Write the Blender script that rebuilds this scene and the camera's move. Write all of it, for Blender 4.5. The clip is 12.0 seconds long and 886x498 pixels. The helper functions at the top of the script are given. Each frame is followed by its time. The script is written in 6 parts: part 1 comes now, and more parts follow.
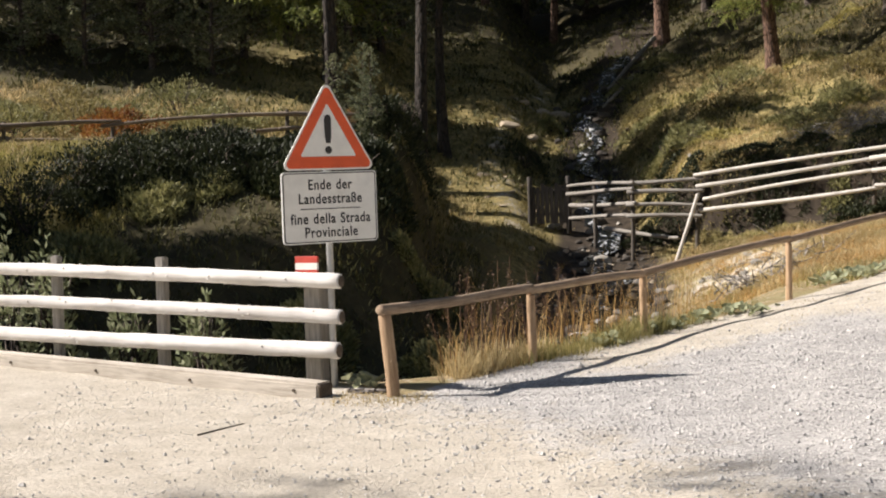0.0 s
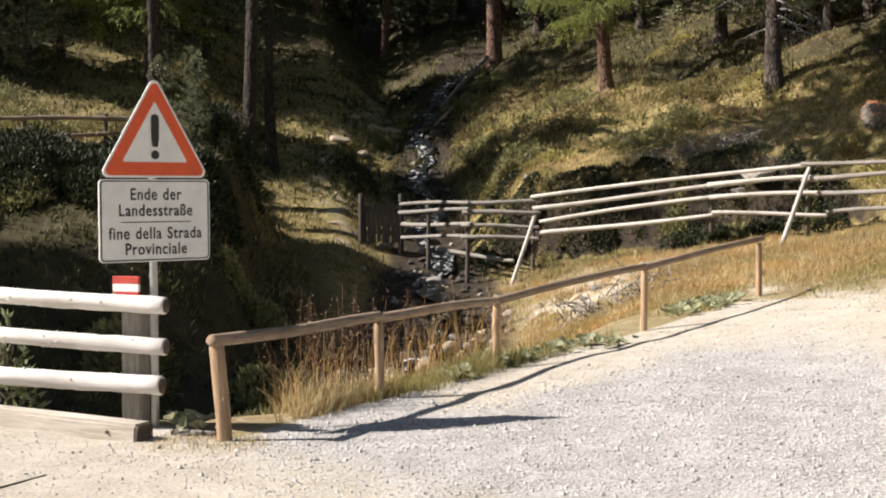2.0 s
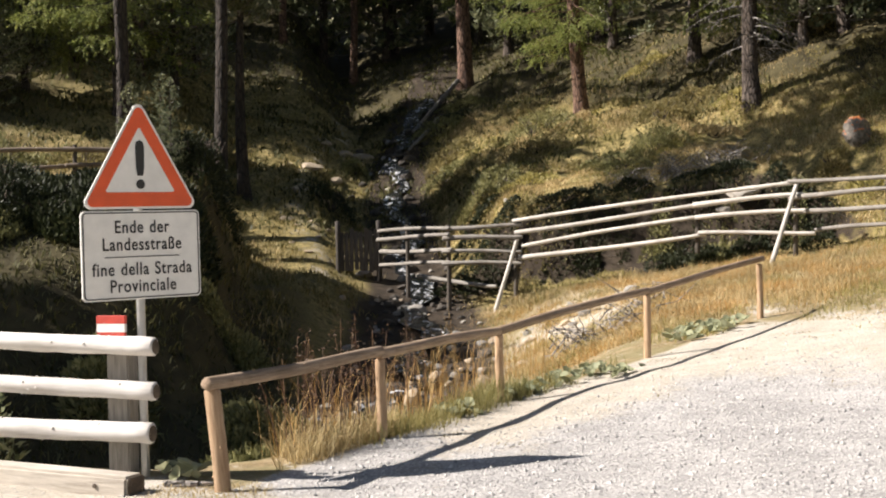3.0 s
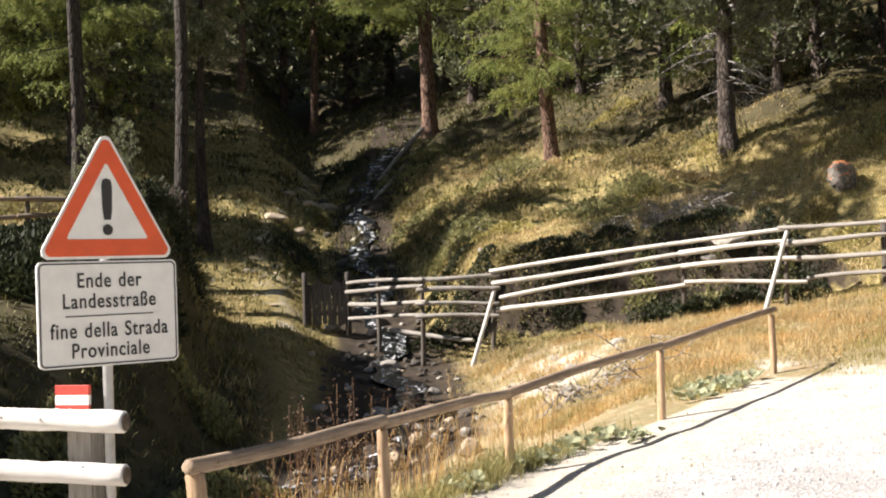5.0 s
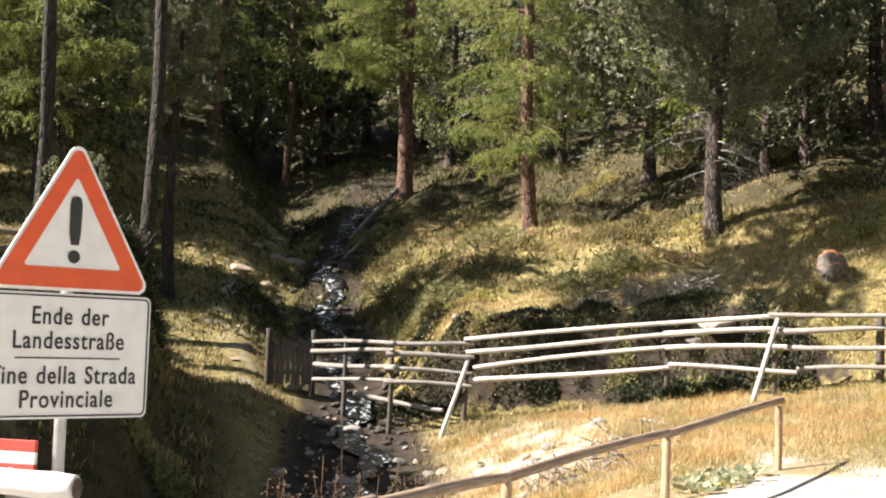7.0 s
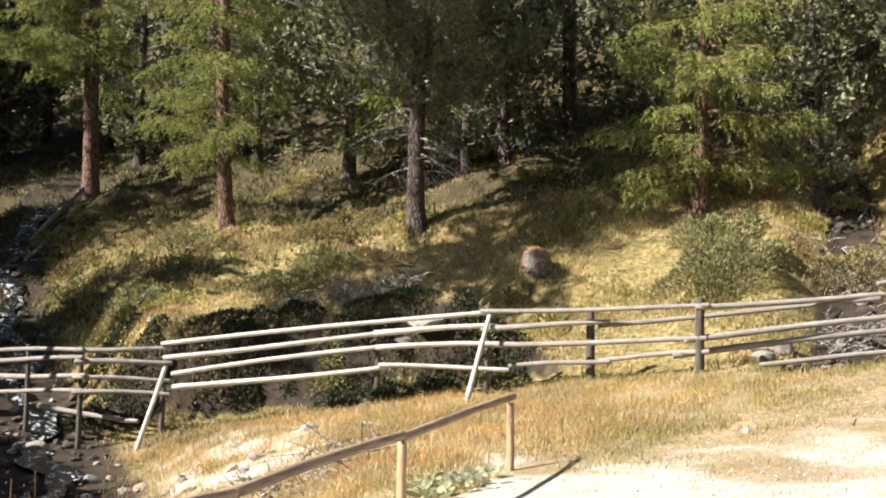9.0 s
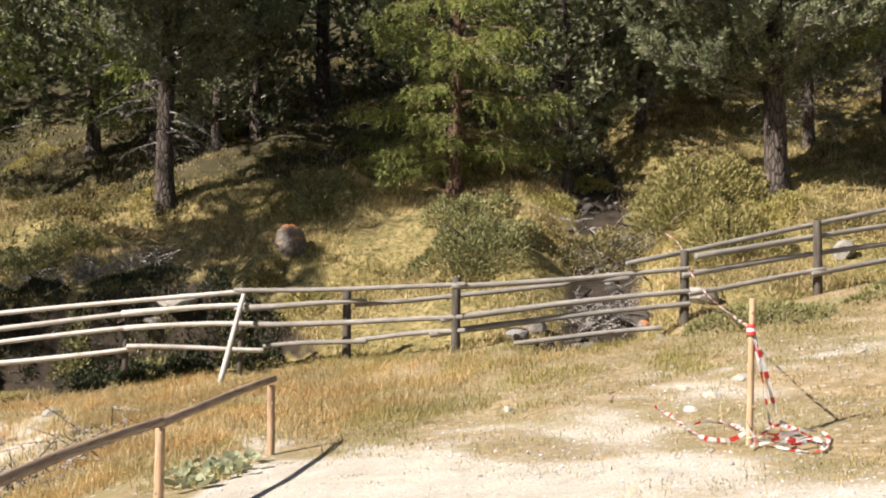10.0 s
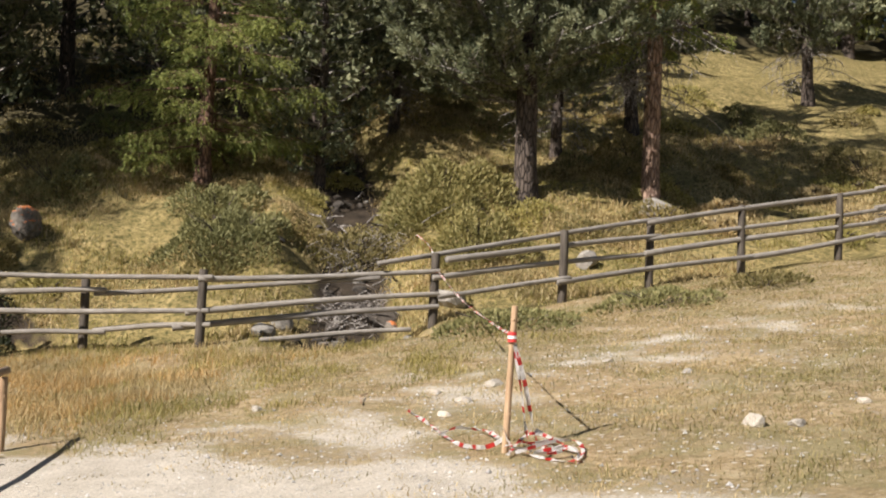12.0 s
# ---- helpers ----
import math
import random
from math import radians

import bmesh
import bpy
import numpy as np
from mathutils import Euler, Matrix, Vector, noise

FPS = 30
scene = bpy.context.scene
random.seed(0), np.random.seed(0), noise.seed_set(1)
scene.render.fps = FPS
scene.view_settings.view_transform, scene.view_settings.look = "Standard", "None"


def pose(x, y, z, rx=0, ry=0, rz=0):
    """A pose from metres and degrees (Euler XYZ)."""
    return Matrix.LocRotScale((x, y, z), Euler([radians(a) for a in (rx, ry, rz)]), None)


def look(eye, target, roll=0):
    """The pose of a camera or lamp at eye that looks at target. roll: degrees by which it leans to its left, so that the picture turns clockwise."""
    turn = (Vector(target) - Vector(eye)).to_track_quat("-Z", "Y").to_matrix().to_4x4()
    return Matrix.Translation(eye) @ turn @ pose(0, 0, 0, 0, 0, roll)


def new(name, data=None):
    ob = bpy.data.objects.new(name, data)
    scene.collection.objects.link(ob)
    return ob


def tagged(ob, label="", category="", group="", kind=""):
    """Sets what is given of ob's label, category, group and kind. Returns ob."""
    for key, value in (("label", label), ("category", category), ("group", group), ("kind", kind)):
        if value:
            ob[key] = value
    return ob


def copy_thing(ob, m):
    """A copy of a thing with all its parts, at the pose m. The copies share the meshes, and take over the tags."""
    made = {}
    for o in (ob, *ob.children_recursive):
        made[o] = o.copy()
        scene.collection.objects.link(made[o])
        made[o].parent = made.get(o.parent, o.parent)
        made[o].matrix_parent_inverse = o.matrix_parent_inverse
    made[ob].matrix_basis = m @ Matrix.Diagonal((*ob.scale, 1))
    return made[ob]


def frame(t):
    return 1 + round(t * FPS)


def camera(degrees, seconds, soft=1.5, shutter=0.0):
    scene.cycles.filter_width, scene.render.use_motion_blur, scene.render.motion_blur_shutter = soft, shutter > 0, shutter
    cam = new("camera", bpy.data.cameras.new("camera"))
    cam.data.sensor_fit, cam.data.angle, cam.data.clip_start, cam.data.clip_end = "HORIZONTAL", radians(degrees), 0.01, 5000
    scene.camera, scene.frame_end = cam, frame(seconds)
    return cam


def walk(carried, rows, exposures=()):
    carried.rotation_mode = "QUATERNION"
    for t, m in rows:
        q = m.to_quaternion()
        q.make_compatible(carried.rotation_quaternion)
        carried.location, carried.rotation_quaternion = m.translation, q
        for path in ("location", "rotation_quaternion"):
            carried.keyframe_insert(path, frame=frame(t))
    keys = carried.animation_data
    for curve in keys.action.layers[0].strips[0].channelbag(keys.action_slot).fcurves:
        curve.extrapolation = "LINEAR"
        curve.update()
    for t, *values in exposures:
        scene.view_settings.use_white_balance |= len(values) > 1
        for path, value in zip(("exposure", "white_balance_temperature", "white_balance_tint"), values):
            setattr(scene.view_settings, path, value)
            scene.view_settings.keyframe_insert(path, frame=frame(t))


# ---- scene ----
# ---- the camera and its walk ----
cam = camera(36.05, 12.0, soft=2.0)
PATH = [
    (0, look((0.486, -3.239, 1.588), (0.436, -1.241, 1.520), -1.48)),
    (0.5, look((0.484, -2.898, 1.608), (0.511, -0.899, 1.540), -0.66)),
    (1, look((0.380, -2.592, 1.595), (0.461, -0.595, 1.531), -0.52)),
    (1.5, look((0.293, -2.313, 1.606), (0.450, -0.320, 1.550), -0.66)),
    (2, look((0.281, -1.915, 1.600), (0.495, 0.073, 1.554), 0.12)),
    (2.5, look((0.202, -1.553, 1.601), (0.425, 0.435, 1.570), 0.63)),
    (3, look((0.064, -1.194, 1.617), (0.326, 0.789, 1.608), -1.12)),
    (3.5, look((0.027, -0.832, 1.615), (0.306, 1.149, 1.624), -1.92)),
    (3.7, look((0.031, -0.668, 1.624), (0.311, 1.311, 1.657), -1.14)),
    (5.3, look((-0.164, 0.426, 1.645), (0.168, 2.396, 1.724), -1.72)),
    (5.5, look((-0.160, 0.555, 1.651), (0.147, 2.529, 1.748), -1.00)),
    (6, look((-0.200, 0.858, 1.646), (0.082, 2.833, 1.776), -0.02)),
    (6.5, look((-0.277, 1.124, 1.653), (0.024, 3.094, 1.816), -1.14)),
    (6.7, look((-0.289, 1.257, 1.647), (0.025, 3.226, 1.810), 0.47)),
    (8.3, look((-0.199, 2.582, 1.519), (0.479, 4.456, 1.686), 0.97)),
    (8.5, look((-0.188, 2.640, 1.518), (0.534, 4.497, 1.686), -0.38)),
    (9, look((-0.175, 2.906, 1.547), (0.642, 4.722, 1.732), 0.72)),
    (9.5, look((-0.168, 3.110, 1.543), (0.809, 4.845, 1.729), 1.19)),
    (10, look((-0.148, 3.314, 1.569), (0.993, 4.949, 1.726), 0.19)),
    (10.5, look((-0.058, 3.503, 1.595), (1.215, 5.038, 1.742), 0.84)),
    (11, look((-0.028, 3.613, 1.606), (1.346, 5.059, 1.754), 1.68)),
    (11.5, look((-0.075, 3.673, 1.607), (1.368, 5.049, 1.764), 1.55)),
    (12, look((-0.078, 3.713, 1.606), (1.353, 5.101, 1.765), 2.13)),
]
# the clip's camera opens up while it looks into the shade
walk(cam, PATH, [(0, 0.93), (2.5, 1.06), (3.7, 1.22), (5.3, 1.57), (6.7, 1.79), (8.3, 1.58), (9.5, 1.30), (10.5, 0.85), (12, 0.70)])

# ---- light: a clear mountain day, the sun low over the left-hand woods ----
SUN_FROM = Vector((-0.98, 0.10, 0.80)).normalized()
world = bpy.data.worlds.new("world")
scene.world = world
world.use_nodes = True
wt = world.node_tree
sky = wt.nodes.new("ShaderNodeTexSky")
sky.sky_type = "NISHITA"
sky.sun_disc = False
sky.sun_elevation = math.asin(SUN_FROM.z)
sky.sun_rotation = math.atan2(SUN_FROM.x, SUN_FROM.y)
sky.altitude, sky.dust_density, sky.ozone_density = 800, 2.5, 0.7
wt.links.new(sky.outputs[0], wt.nodes["Background"].inputs[0])
wt.nodes["Background"].inputs[1].default_value = 0.036
sun_data = bpy.data.lights.new("sun", "SUN")
sun_data.energy, sun_data.angle, sun_data.color = 5.0, radians(0.6), (1.0, 0.915, 0.85)
sun = new("sun", sun_data)
sun.matrix_world = look(SUN_FROM * 100, (0, 0, 0))


# ---- materials ----
def nodes_of(name):
    m = bpy.data.materials.new(name)
    m.use_nodes = True
    nt = m.node_tree
    return m, nt, nt.nodes["Principled BSDF"]


def ramp(nt, fac, stops):
    r = nt.nodes.new("ShaderNodeValToRGB")
    e = r.color_ramp.elements
    while len(e) < len(stops):
        e.new(0.5)
    for el, (p, c) in zip(e, stops):
        el.position, el.color = p, (*c, 1)
    nt.links.new(fac, r.inputs[0])
    return r.outputs[0]


def tex_noise(nt, scale, detail=4, rough=0.55, vec=None, dist=0.0):
    n = nt.nodes.new("ShaderNodeTexNoise")
    n.inputs["Scale"].default_value, n.inputs["Detail"].default_value = scale, detail
    n.inputs["Roughness"].default_value, n.inputs["Distortion"].default_value = rough, dist
    if vec:
        nt.links.new(vec, n.inputs["Vector"])
    return n.outputs["Fac"]


def coords(nt, stretch=(1, 1, 1), world_space=False):
    c = nt.nodes.new("ShaderNodeNewGeometry" if world_space else "ShaderNodeTexCoord")
    m = nt.nodes.new("ShaderNodeMapping")
    m.inputs["Scale"].default_value = stretch
    nt.links.new(c.outputs["Position" if world_space else "Object"], m.inputs[0])
    return m.outputs[0]


def mixc(nt, fac, a, b, mode="MIX"):
    m = nt.nodes.new("ShaderNodeMix")
    m.data_type, m.blend_type = "RGBA", mode
    for sock, v in ((m.inputs[0], fac), (m.inputs[6], a), (m.inputs[7], b)):
        if isinstance(v, (int, float)):
            sock.default_value = v
        elif isinstance(v, tuple):
            sock.default_value = (*v, 1)
        else:
            nt.links.new(v, sock)
    return m.outputs[2]


def math_node(nt, op, a, b=0.0, clamp=False):
    m = nt.nodes.new("ShaderNodeMath")
    m.operation, m.use_clamp = op, clamp
    for sock, v in ((m.inputs[0], a), (m.inputs[1], b)):
        if isinstance(v, (int, float)):
            sock.default_value = v
        else:
            nt.links.new(v, sock)
    return m.outputs[0]


def bump(nt, bsdf, height, strength=0.5, distance=0.02):
    b = nt.nodes.new("ShaderNodeBump")
    b.inputs["Strength"].default_value, b.inputs["Distance"].default_value = strength, distance
    nt.links.new(height, b.inputs["Height"])
    nt.links.new(b.outputs[0], bsdf.inputs["Normal"])


def wood(name, dark, mid, light, axis_stretch=(14, 14, 1.2), rough=0.85, patch=1.6):
    """Weathered wood with grain along the local z axis, streaks and blotches."""
    m, nt, bs = nodes_of(name)
    v = coords(nt, axis_stretch)
    grain = tex_noise(nt, 3.0, 6, 0.65, v, 0.4)
    blot = tex_noise(nt, patch, 3, 0.6, coords(nt))
    base = ramp(nt, grain, [(0.28, dark), (0.5, mid), (0.72, light)])
    tone = ramp(nt, blot, [(0.3, (0.62, 0.60, 0.57)), (0.7, (1.0, 1.0, 1.0))])
    col = mixc(nt, 1.0, base, tone, "MULTIPLY")
    info = nt.nodes.new("ShaderNodeObjectInfo")
    each = ramp(nt, info.outputs["Random"], [(0.0, (0.82, 0.80, 0.78)), (1.0, (1.05, 1.03, 1.0))])
    nt.links.new(mixc(nt, 1.0, col, each, "MULTIPLY"), bs.inputs["Base Color"])
    bs.inputs["Roughness"].default_value = rough
    bump(nt, bs, grain, 0.5, 0.006)
    return m


def bark(name, dark, mid, light):
    m, nt, bs = nodes_of(name)
    v = coords(nt, (5, 5, 1.3))
    vor = nt.nodes.new("ShaderNodeTexVoronoi")
    vor.feature = "DISTANCE_TO_EDGE"
    vor.inputs["Scale"].default_value = 2.4
    nt.links.new(v, vor.inputs["Vector"])
    crack = ramp(nt, vor.outputs["Distance"], [(0.0, (0, 0, 0)), (0.16, (1, 1, 1))])
    n = tex_noise(nt, 4.0, 5, 0.6, v)
    plates = ramp(nt, n, [(0.3, mid), (0.7, light)])
    nt.links.new(mixc(nt, crack, dark, plates), bs.inputs["Base Color"])
    bs.inputs["Roughness"].default_value = 0.95
    bump(nt, bs, crack, 0.9, 0.03)
    return m


def leafy(name, a, b, c, trans=0.25, rough=0.6):
    """Needles, leaves and blades: each tuft its own shade, with some light passing through."""
    m, nt, bs = nodes_of(name)
    g = nt.nodes.new("ShaderNodeNewGeometry")
    col = ramp(nt, g.outputs["Random Per Island"], [(0.0, a), (0.5, b), (1.0, c)])
    big = tex_noise(nt, 0.55, 3, 0.6, coords(nt, world_space=True))
    tone = ramp(nt, big, [(0.3, (0.65, 0.68, 0.62)), (0.72, (1.15, 1.1, 1.0))])
    col = mixc(nt, 1.0, col, tone, "MULTIPLY")
    nt.links.new(col, bs.inputs["Base Color"])
    bs.inputs["Roughness"].default_value = rough
    bs.inputs["Specular IOR Level"].default_value = 0.25
    t = nt.nodes.new("ShaderNodeBsdfTranslucent")
    nt.links.new(col, t.inputs["Color"])
    mix = nt.nodes.new("ShaderNodeMixShader")
    mix.inputs[0].default_value = trans
    nt.links.new(bs.outputs[0], mix.inputs[1])
    nt.links.new(t.outputs[0], mix.inputs[2])
    nt.links.new(mix.outputs[0], nt.nodes["Material Output"].inputs["Surface"])
    return m


def stone(name, a, b, lichen=None):
    m, nt, bs = nodes_of(name)
    v = coords(nt)
    n = tex_noise(nt, 5.0, 6, 0.65, v)
    col = ramp(nt, n, [(0.3, a), (0.7, b)])
    if lichen:
        ln = ramp(nt, tex_noise(nt, 3.2, 4, 0.6, v, 0.6), [(0.36, (0, 0, 0)), (0.44, (1, 1, 1))])
        sep = nt.nodes.new("ShaderNodeSeparateXYZ")
        geo = nt.nodes.new("ShaderNodeNewGeometry")
        nt.links.new(geo.outputs["Normal"], sep.inputs[0])
        top = math_node(nt, "MULTIPLY", ln, math_node(nt, "MULTIPLY", math_node(nt, "SUBTRACT", sep.outputs["Z"], 0.5, True), 4.0, True), True)
        col = mixc(nt, top, col, lichen)
    info = nt.nodes.new("ShaderNodeObjectInfo")
    each = ramp(nt, info.outputs["Random"], [(0.0, (0.7, 0.7, 0.7)), (1.0, (1.15, 1.12, 1.08))])
    nt.links.new(mixc(nt, 1.0, col, each, "MULTIPLY"), bs.inputs["Base Color"])
    bs.inputs["Roughness"].default_value = 0.9
    bump(nt, bs, n, 0.7, 0.03)
    return m


def paint(name, col, rough=0.4, dirt=0.12, metal=0.0):
    m, nt, bs = nodes_of(name)
    n = tex_noise(nt, 7.0, 5, 0.65, coords(nt))
    dull = tuple(c * (1 - dirt) * 0.96 for c in col)
    nt.links.new(ramp(nt, n, [(0.35, dull), (0.65, col)]), bs.inputs["Base Color"])
    bs.inputs["Roughness"].default_value, bs.inputs["Metallic"].default_value = rough, metal
    return m


def ground_material():
    """Gravel, sand, turf, forest floor and wet stream bed, chosen by the masks laid into the ground sheet. The two dark
    covers also paint shade.
    """
    m, nt, bs = nodes_of("ground_cover")
    v = coords(nt)

    def mask(name):
        a = nt.nodes.new("ShaderNodeAttribute")
        a.attribute_name = name
        return a.outputs["Fac"]

    fine = tex_noise(nt, 26.0, 6, 0.7, v)
    mid = tex_noise(nt, 2.6, 5, 0.62, v)
    wide = tex_noise(nt, 0.5, 4, 0.6, v)
    tuft = tex_noise(nt, 9.0, 5, 0.7, v)
    vor = nt.nodes.new("ShaderNodeTexVoronoi")
    vor.inputs["Scale"].default_value = 48.0
    nt.links.new(v, vor.inputs["Vector"])
    pebble = ramp(nt, vor.outputs["Color"], [(0.15, (0.36, 0.35, 0.335)), (0.55, (0.46, 0.445, 0.425)), (0.9, (0.56, 0.545, 0.52))])
    grit = tex_noise(nt, 40.0, 4, 0.75, v)
    gravel = ramp(nt, grit, [(0.36, (0.17, 0.166, 0.162)), (0.46, (0.39, 0.38, 0.37)), (0.56, (0.51, 0.50, 0.485)), (0.66, (0.74, 0.725, 0.705))])
    gravel = mixc(nt, 0.35, gravel, pebble)
    gravel = mixc(nt, 1.0, gravel, ramp(nt, mid, [(0.32, (0.74, 0.735, 0.73)), (0.68, (1.08, 1.07, 1.06))]), "MULTIPLY")
    sand = ramp(nt, mid, [(0.3, (0.45, 0.405, 0.335)), (0.7, (0.58, 0.535, 0.46))])
    sand = mixc(nt, 1.0, sand, ramp(nt, grit, [(0.34, (0.60, 0.59, 0.58)), (0.5, (0.98, 0.98, 0.97)), (0.66, (1.16, 1.15, 1.14))]), "MULTIPLY")
    wob = math_node(nt, "SUBTRACT", math_node(nt, "ADD", math_node(nt, "MULTIPLY", mid, 0.7), math_node(nt, "MULTIPLY", tuft, 0.7)), 0.7)

    rough = math_node(nt, "ADD", wob, math_node(nt, "MULTIPLY", math_node(nt, "SUBTRACT", fine, 0.5), 0.9))

    def edge(name, by=None):
        raw = math_node(nt, "ADD", mask(name), by or wob)
        return ramp(nt, raw, [(0.33, (0, 0, 0)), (0.67, (1, 1, 1))])

    turf = ramp(nt, mid, [(0.25, (0.22, 0.165, 0.09)), (0.5, (0.36, 0.28, 0.17)), (0.72, (0.50, 0.415, 0.28))])
    turf = mixc(nt, ramp(nt, tuft, [(0.36, (1, 1, 1)), (0.50, (0, 0, 0))]), turf, (0.23, 0.185, 0.10))
    turf = mixc(nt, ramp(nt, tuft, [(0.55, (0, 0, 0)), (0.70, (1, 1, 1))]), turf, (0.50, 0.43, 0.31))
    turf = mixc(nt, 1.0, turf, ramp(nt, wide, [(0.3, (0.80, 0.82, 0.74)), (0.7, (1.1, 1.03, 0.95))]), "MULTIPLY")
    turf = mixc(nt, ramp(nt, grit, [(0.60, (0, 0, 0)), (0.68, (1, 1, 1))]), turf, (0.58, 0.53, 0.45))
    turf = mixc(nt, 1.0, turf, ramp(nt, fine, [(0.3, (0.6, 0.6, 0.6)), (0.7, (1.15, 1.15, 1.15))]), "MULTIPLY")
    patch = tex_noise(nt, 1.1, 5, 0.65, v, 0.5)
    turf = mixc(nt, math_node(nt, "MULTIPLY", ramp(nt, patch, [(0.47, (0, 0, 0)), (0.60, (1, 1, 1))]), 0.7), turf, mixc(nt, fine, (0.15, 0.14, 0.06), (0.30, 0.26, 0.14)))
    flecks = nt.nodes.new("ShaderNodeTexVoronoi")
    flecks.inputs["Scale"].default_value = 13.0
    nt.links.new(v, flecks.inputs["Vector"])
    few = ramp(nt, flecks.outputs["Color"], [(0.76, (0, 0, 0)), (0.80, (1, 1, 1))])
    small = ramp(nt, flecks.outputs["Distance"], [(0.30, (1, 1, 1)), (0.42, (0, 0, 0))])
    turf = mixc(nt, math_node(nt, "MULTIPLY", few, small), turf, (0.47, 0.43, 0.36))
    heath = ramp(nt, mid, [(0.25, (0.15, 0.13, 0.052)), (0.5, (0.31, 0.25, 0.11)), (0.72, (0.48, 0.385, 0.19))])
    heath = mixc(nt, ramp(nt, tuft, [(0.38, (1, 1, 1)), (0.54, (0, 0, 0))]), heath, (0.10, 0.095, 0.036))
    heath = mixc(nt, 1.0, heath, ramp(nt, fine, [(0.3, (0.5, 0.5, 0.48)), (0.7, (1.25, 1.22, 1.15))]), "MULTIPLY")
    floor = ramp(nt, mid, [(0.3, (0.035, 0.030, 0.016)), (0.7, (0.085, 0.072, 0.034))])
    # dark stream bed colour, also laid on the fence bank as painted shade
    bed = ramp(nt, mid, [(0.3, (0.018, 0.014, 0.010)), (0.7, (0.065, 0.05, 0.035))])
    col = mixc(nt, edge("gravel"), sand, gravel)
    col = mixc(nt, edge("turf", rough), col, mixc(nt, edge("heath"), turf, heath))
    col = mixc(nt, edge("woods_shade"), col, floor)
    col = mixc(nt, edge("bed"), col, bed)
    nt.links.new(col, bs.inputs["Base Color"])
    bs.inputs["Roughness"].default_value = 0.95
    bs.inputs["Specular IOR Level"].default_value = 0.2
    h = math_node(nt, "ADD", math_node(nt, "ADD", math_node(nt, "MULTIPLY", fine, 0.4), math_node(nt, "MULTIPLY", grit, 0.35)), math_node(nt, "MULTIPLY", mid, 0.5))
    bump(nt, bs, h, 0.8, 0.05)
    return m


def water_material():
    m, nt, bs = nodes_of("running_water")
    n = tex_noise(nt, 5.0, 5, 0.7, coords(nt, (1, 0.45, 1)), 0.8)
    foam = ramp(nt, n, [(0.54, (0.008, 0.009, 0.010)), (0.64, (0.78, 0.80, 0.82))])
    nt.links.new(foam, bs.inputs["Base Color"])
    bs.inputs["Roughness"].default_value = 0.22
    bump(nt, bs, n, 0.9, 0.05)
    return m


M_GROUND = ground_material()
M_WATER = water_material()
M_LOG = wood("pale_weathered_log", (0.70, 0.695, 0.685), (0.87, 0.865, 0.86), (0.95, 0.945, 0.94))
M_POSTGREY = wood("grey_post_wood", (0.21, 0.205, 0.19), (0.35, 0.335, 0.31), (0.48, 0.465, 0.435))
M_BEAM = wood("kerb_beam_wood", (0.38, 0.345, 0.30), (0.60, 0.56, 0.50), (0.74, 0.70, 0.63))
M_TAN = wood("tan_peeled_wood", (0.30, 0.19, 0.11), (0.54, 0.38, 0.24), (0.70, 0.53, 0.36))
M_GREYRAIL = wood("silver_grey_rail", (0.42, 0.405, 0.38), (0.66, 0.64, 0.60), (0.82, 0.80, 0.77))
M_RAIL = wood("brown_grey_rail_wood", (0.20, 0.145, 0.10), (0.38, 0.285, 0.20), (0.54, 0.43, 0.32))
M_GATE = wood("blackened_gate_wood", (0.025, 0.021, 0.018), (0.06, 0.052, 0.044), (0.12, 0.105, 0.09))
M_GREYWOOD = wood("grey_fence_wood", (0.17, 0.16, 0.145), (0.32, 0.305, 0.28), (0.48, 0.46, 0.43))
M_BROWNRAIL = wood("brown_fence_wood", (0.13, 0.10, 0.075), (0.25, 0.20, 0.155), (0.38, 0.32, 0.26))
M_DARKWOOD = wood("dark_old_wood", (0.05, 0.042, 0.034), (0.11, 0.095, 0.078), (0.20, 0.18, 0.15))
M_ENDGRAIN = wood("log_end_grain", (0.05, 0.04, 0.03), (0.13, 0.10, 0.075), (0.22, 0.18, 0.13), (4, 4, 4))
M_BARK = bark("grey_brown_bark", (0.018, 0.013, 0.010), (0.065, 0.050, 0.038), (0.14, 0.11, 0.09))
# pine bark darkened in colour for trunks meant to stand in shade
M_BARKSHADE = bark("shaded_pine_bark", (0.010, 0.008, 0.006), (0.032, 0.025, 0.019), (0.065, 0.052, 0.042))
M_BARKRED = bark("reddish_bark", (0.035, 0.019, 0.013), (0.14, 0.078, 0.052), (0.27, 0.165, 0.115))
M_BARKPINK = bark("pale_pinkish_bark", (0.10, 0.06, 0.042), (0.27, 0.17, 0.12), (0.42, 0.30, 0.225))
M_TWIG = bark("dead_twig", (0.09, 0.08, 0.07), (0.22, 0.20, 0.18), (0.40, 0.37, 0.34))
M_LARCH = leafy("larch_needles", (0.14, 0.185, 0.055), (0.27, 0.315, 0.095), (0.43, 0.45, 0.165), 0.4)
M_PINE = leafy("pine_needles", (0.10, 0.12, 0.075), (0.20, 0.22, 0.135), (0.34, 0.35, 0.225), 0.22)
M_SPRUCE = leafy("spruce_needles", (0.065, 0.078, 0.046), (0.16, 0.178, 0.105), (0.35, 0.36, 0.225), 0.25)
M_GRASS = leafy("dry_grass", (0.34, 0.265, 0.135), (0.53, 0.42, 0.235), (0.70, 0.58, 0.37), 0.35)
M_GREENISH = leafy("yellow_green_grass", (0.24, 0.22, 0.07), (0.38, 0.34, 0.125), (0.54, 0.47, 0.21), 0.38)
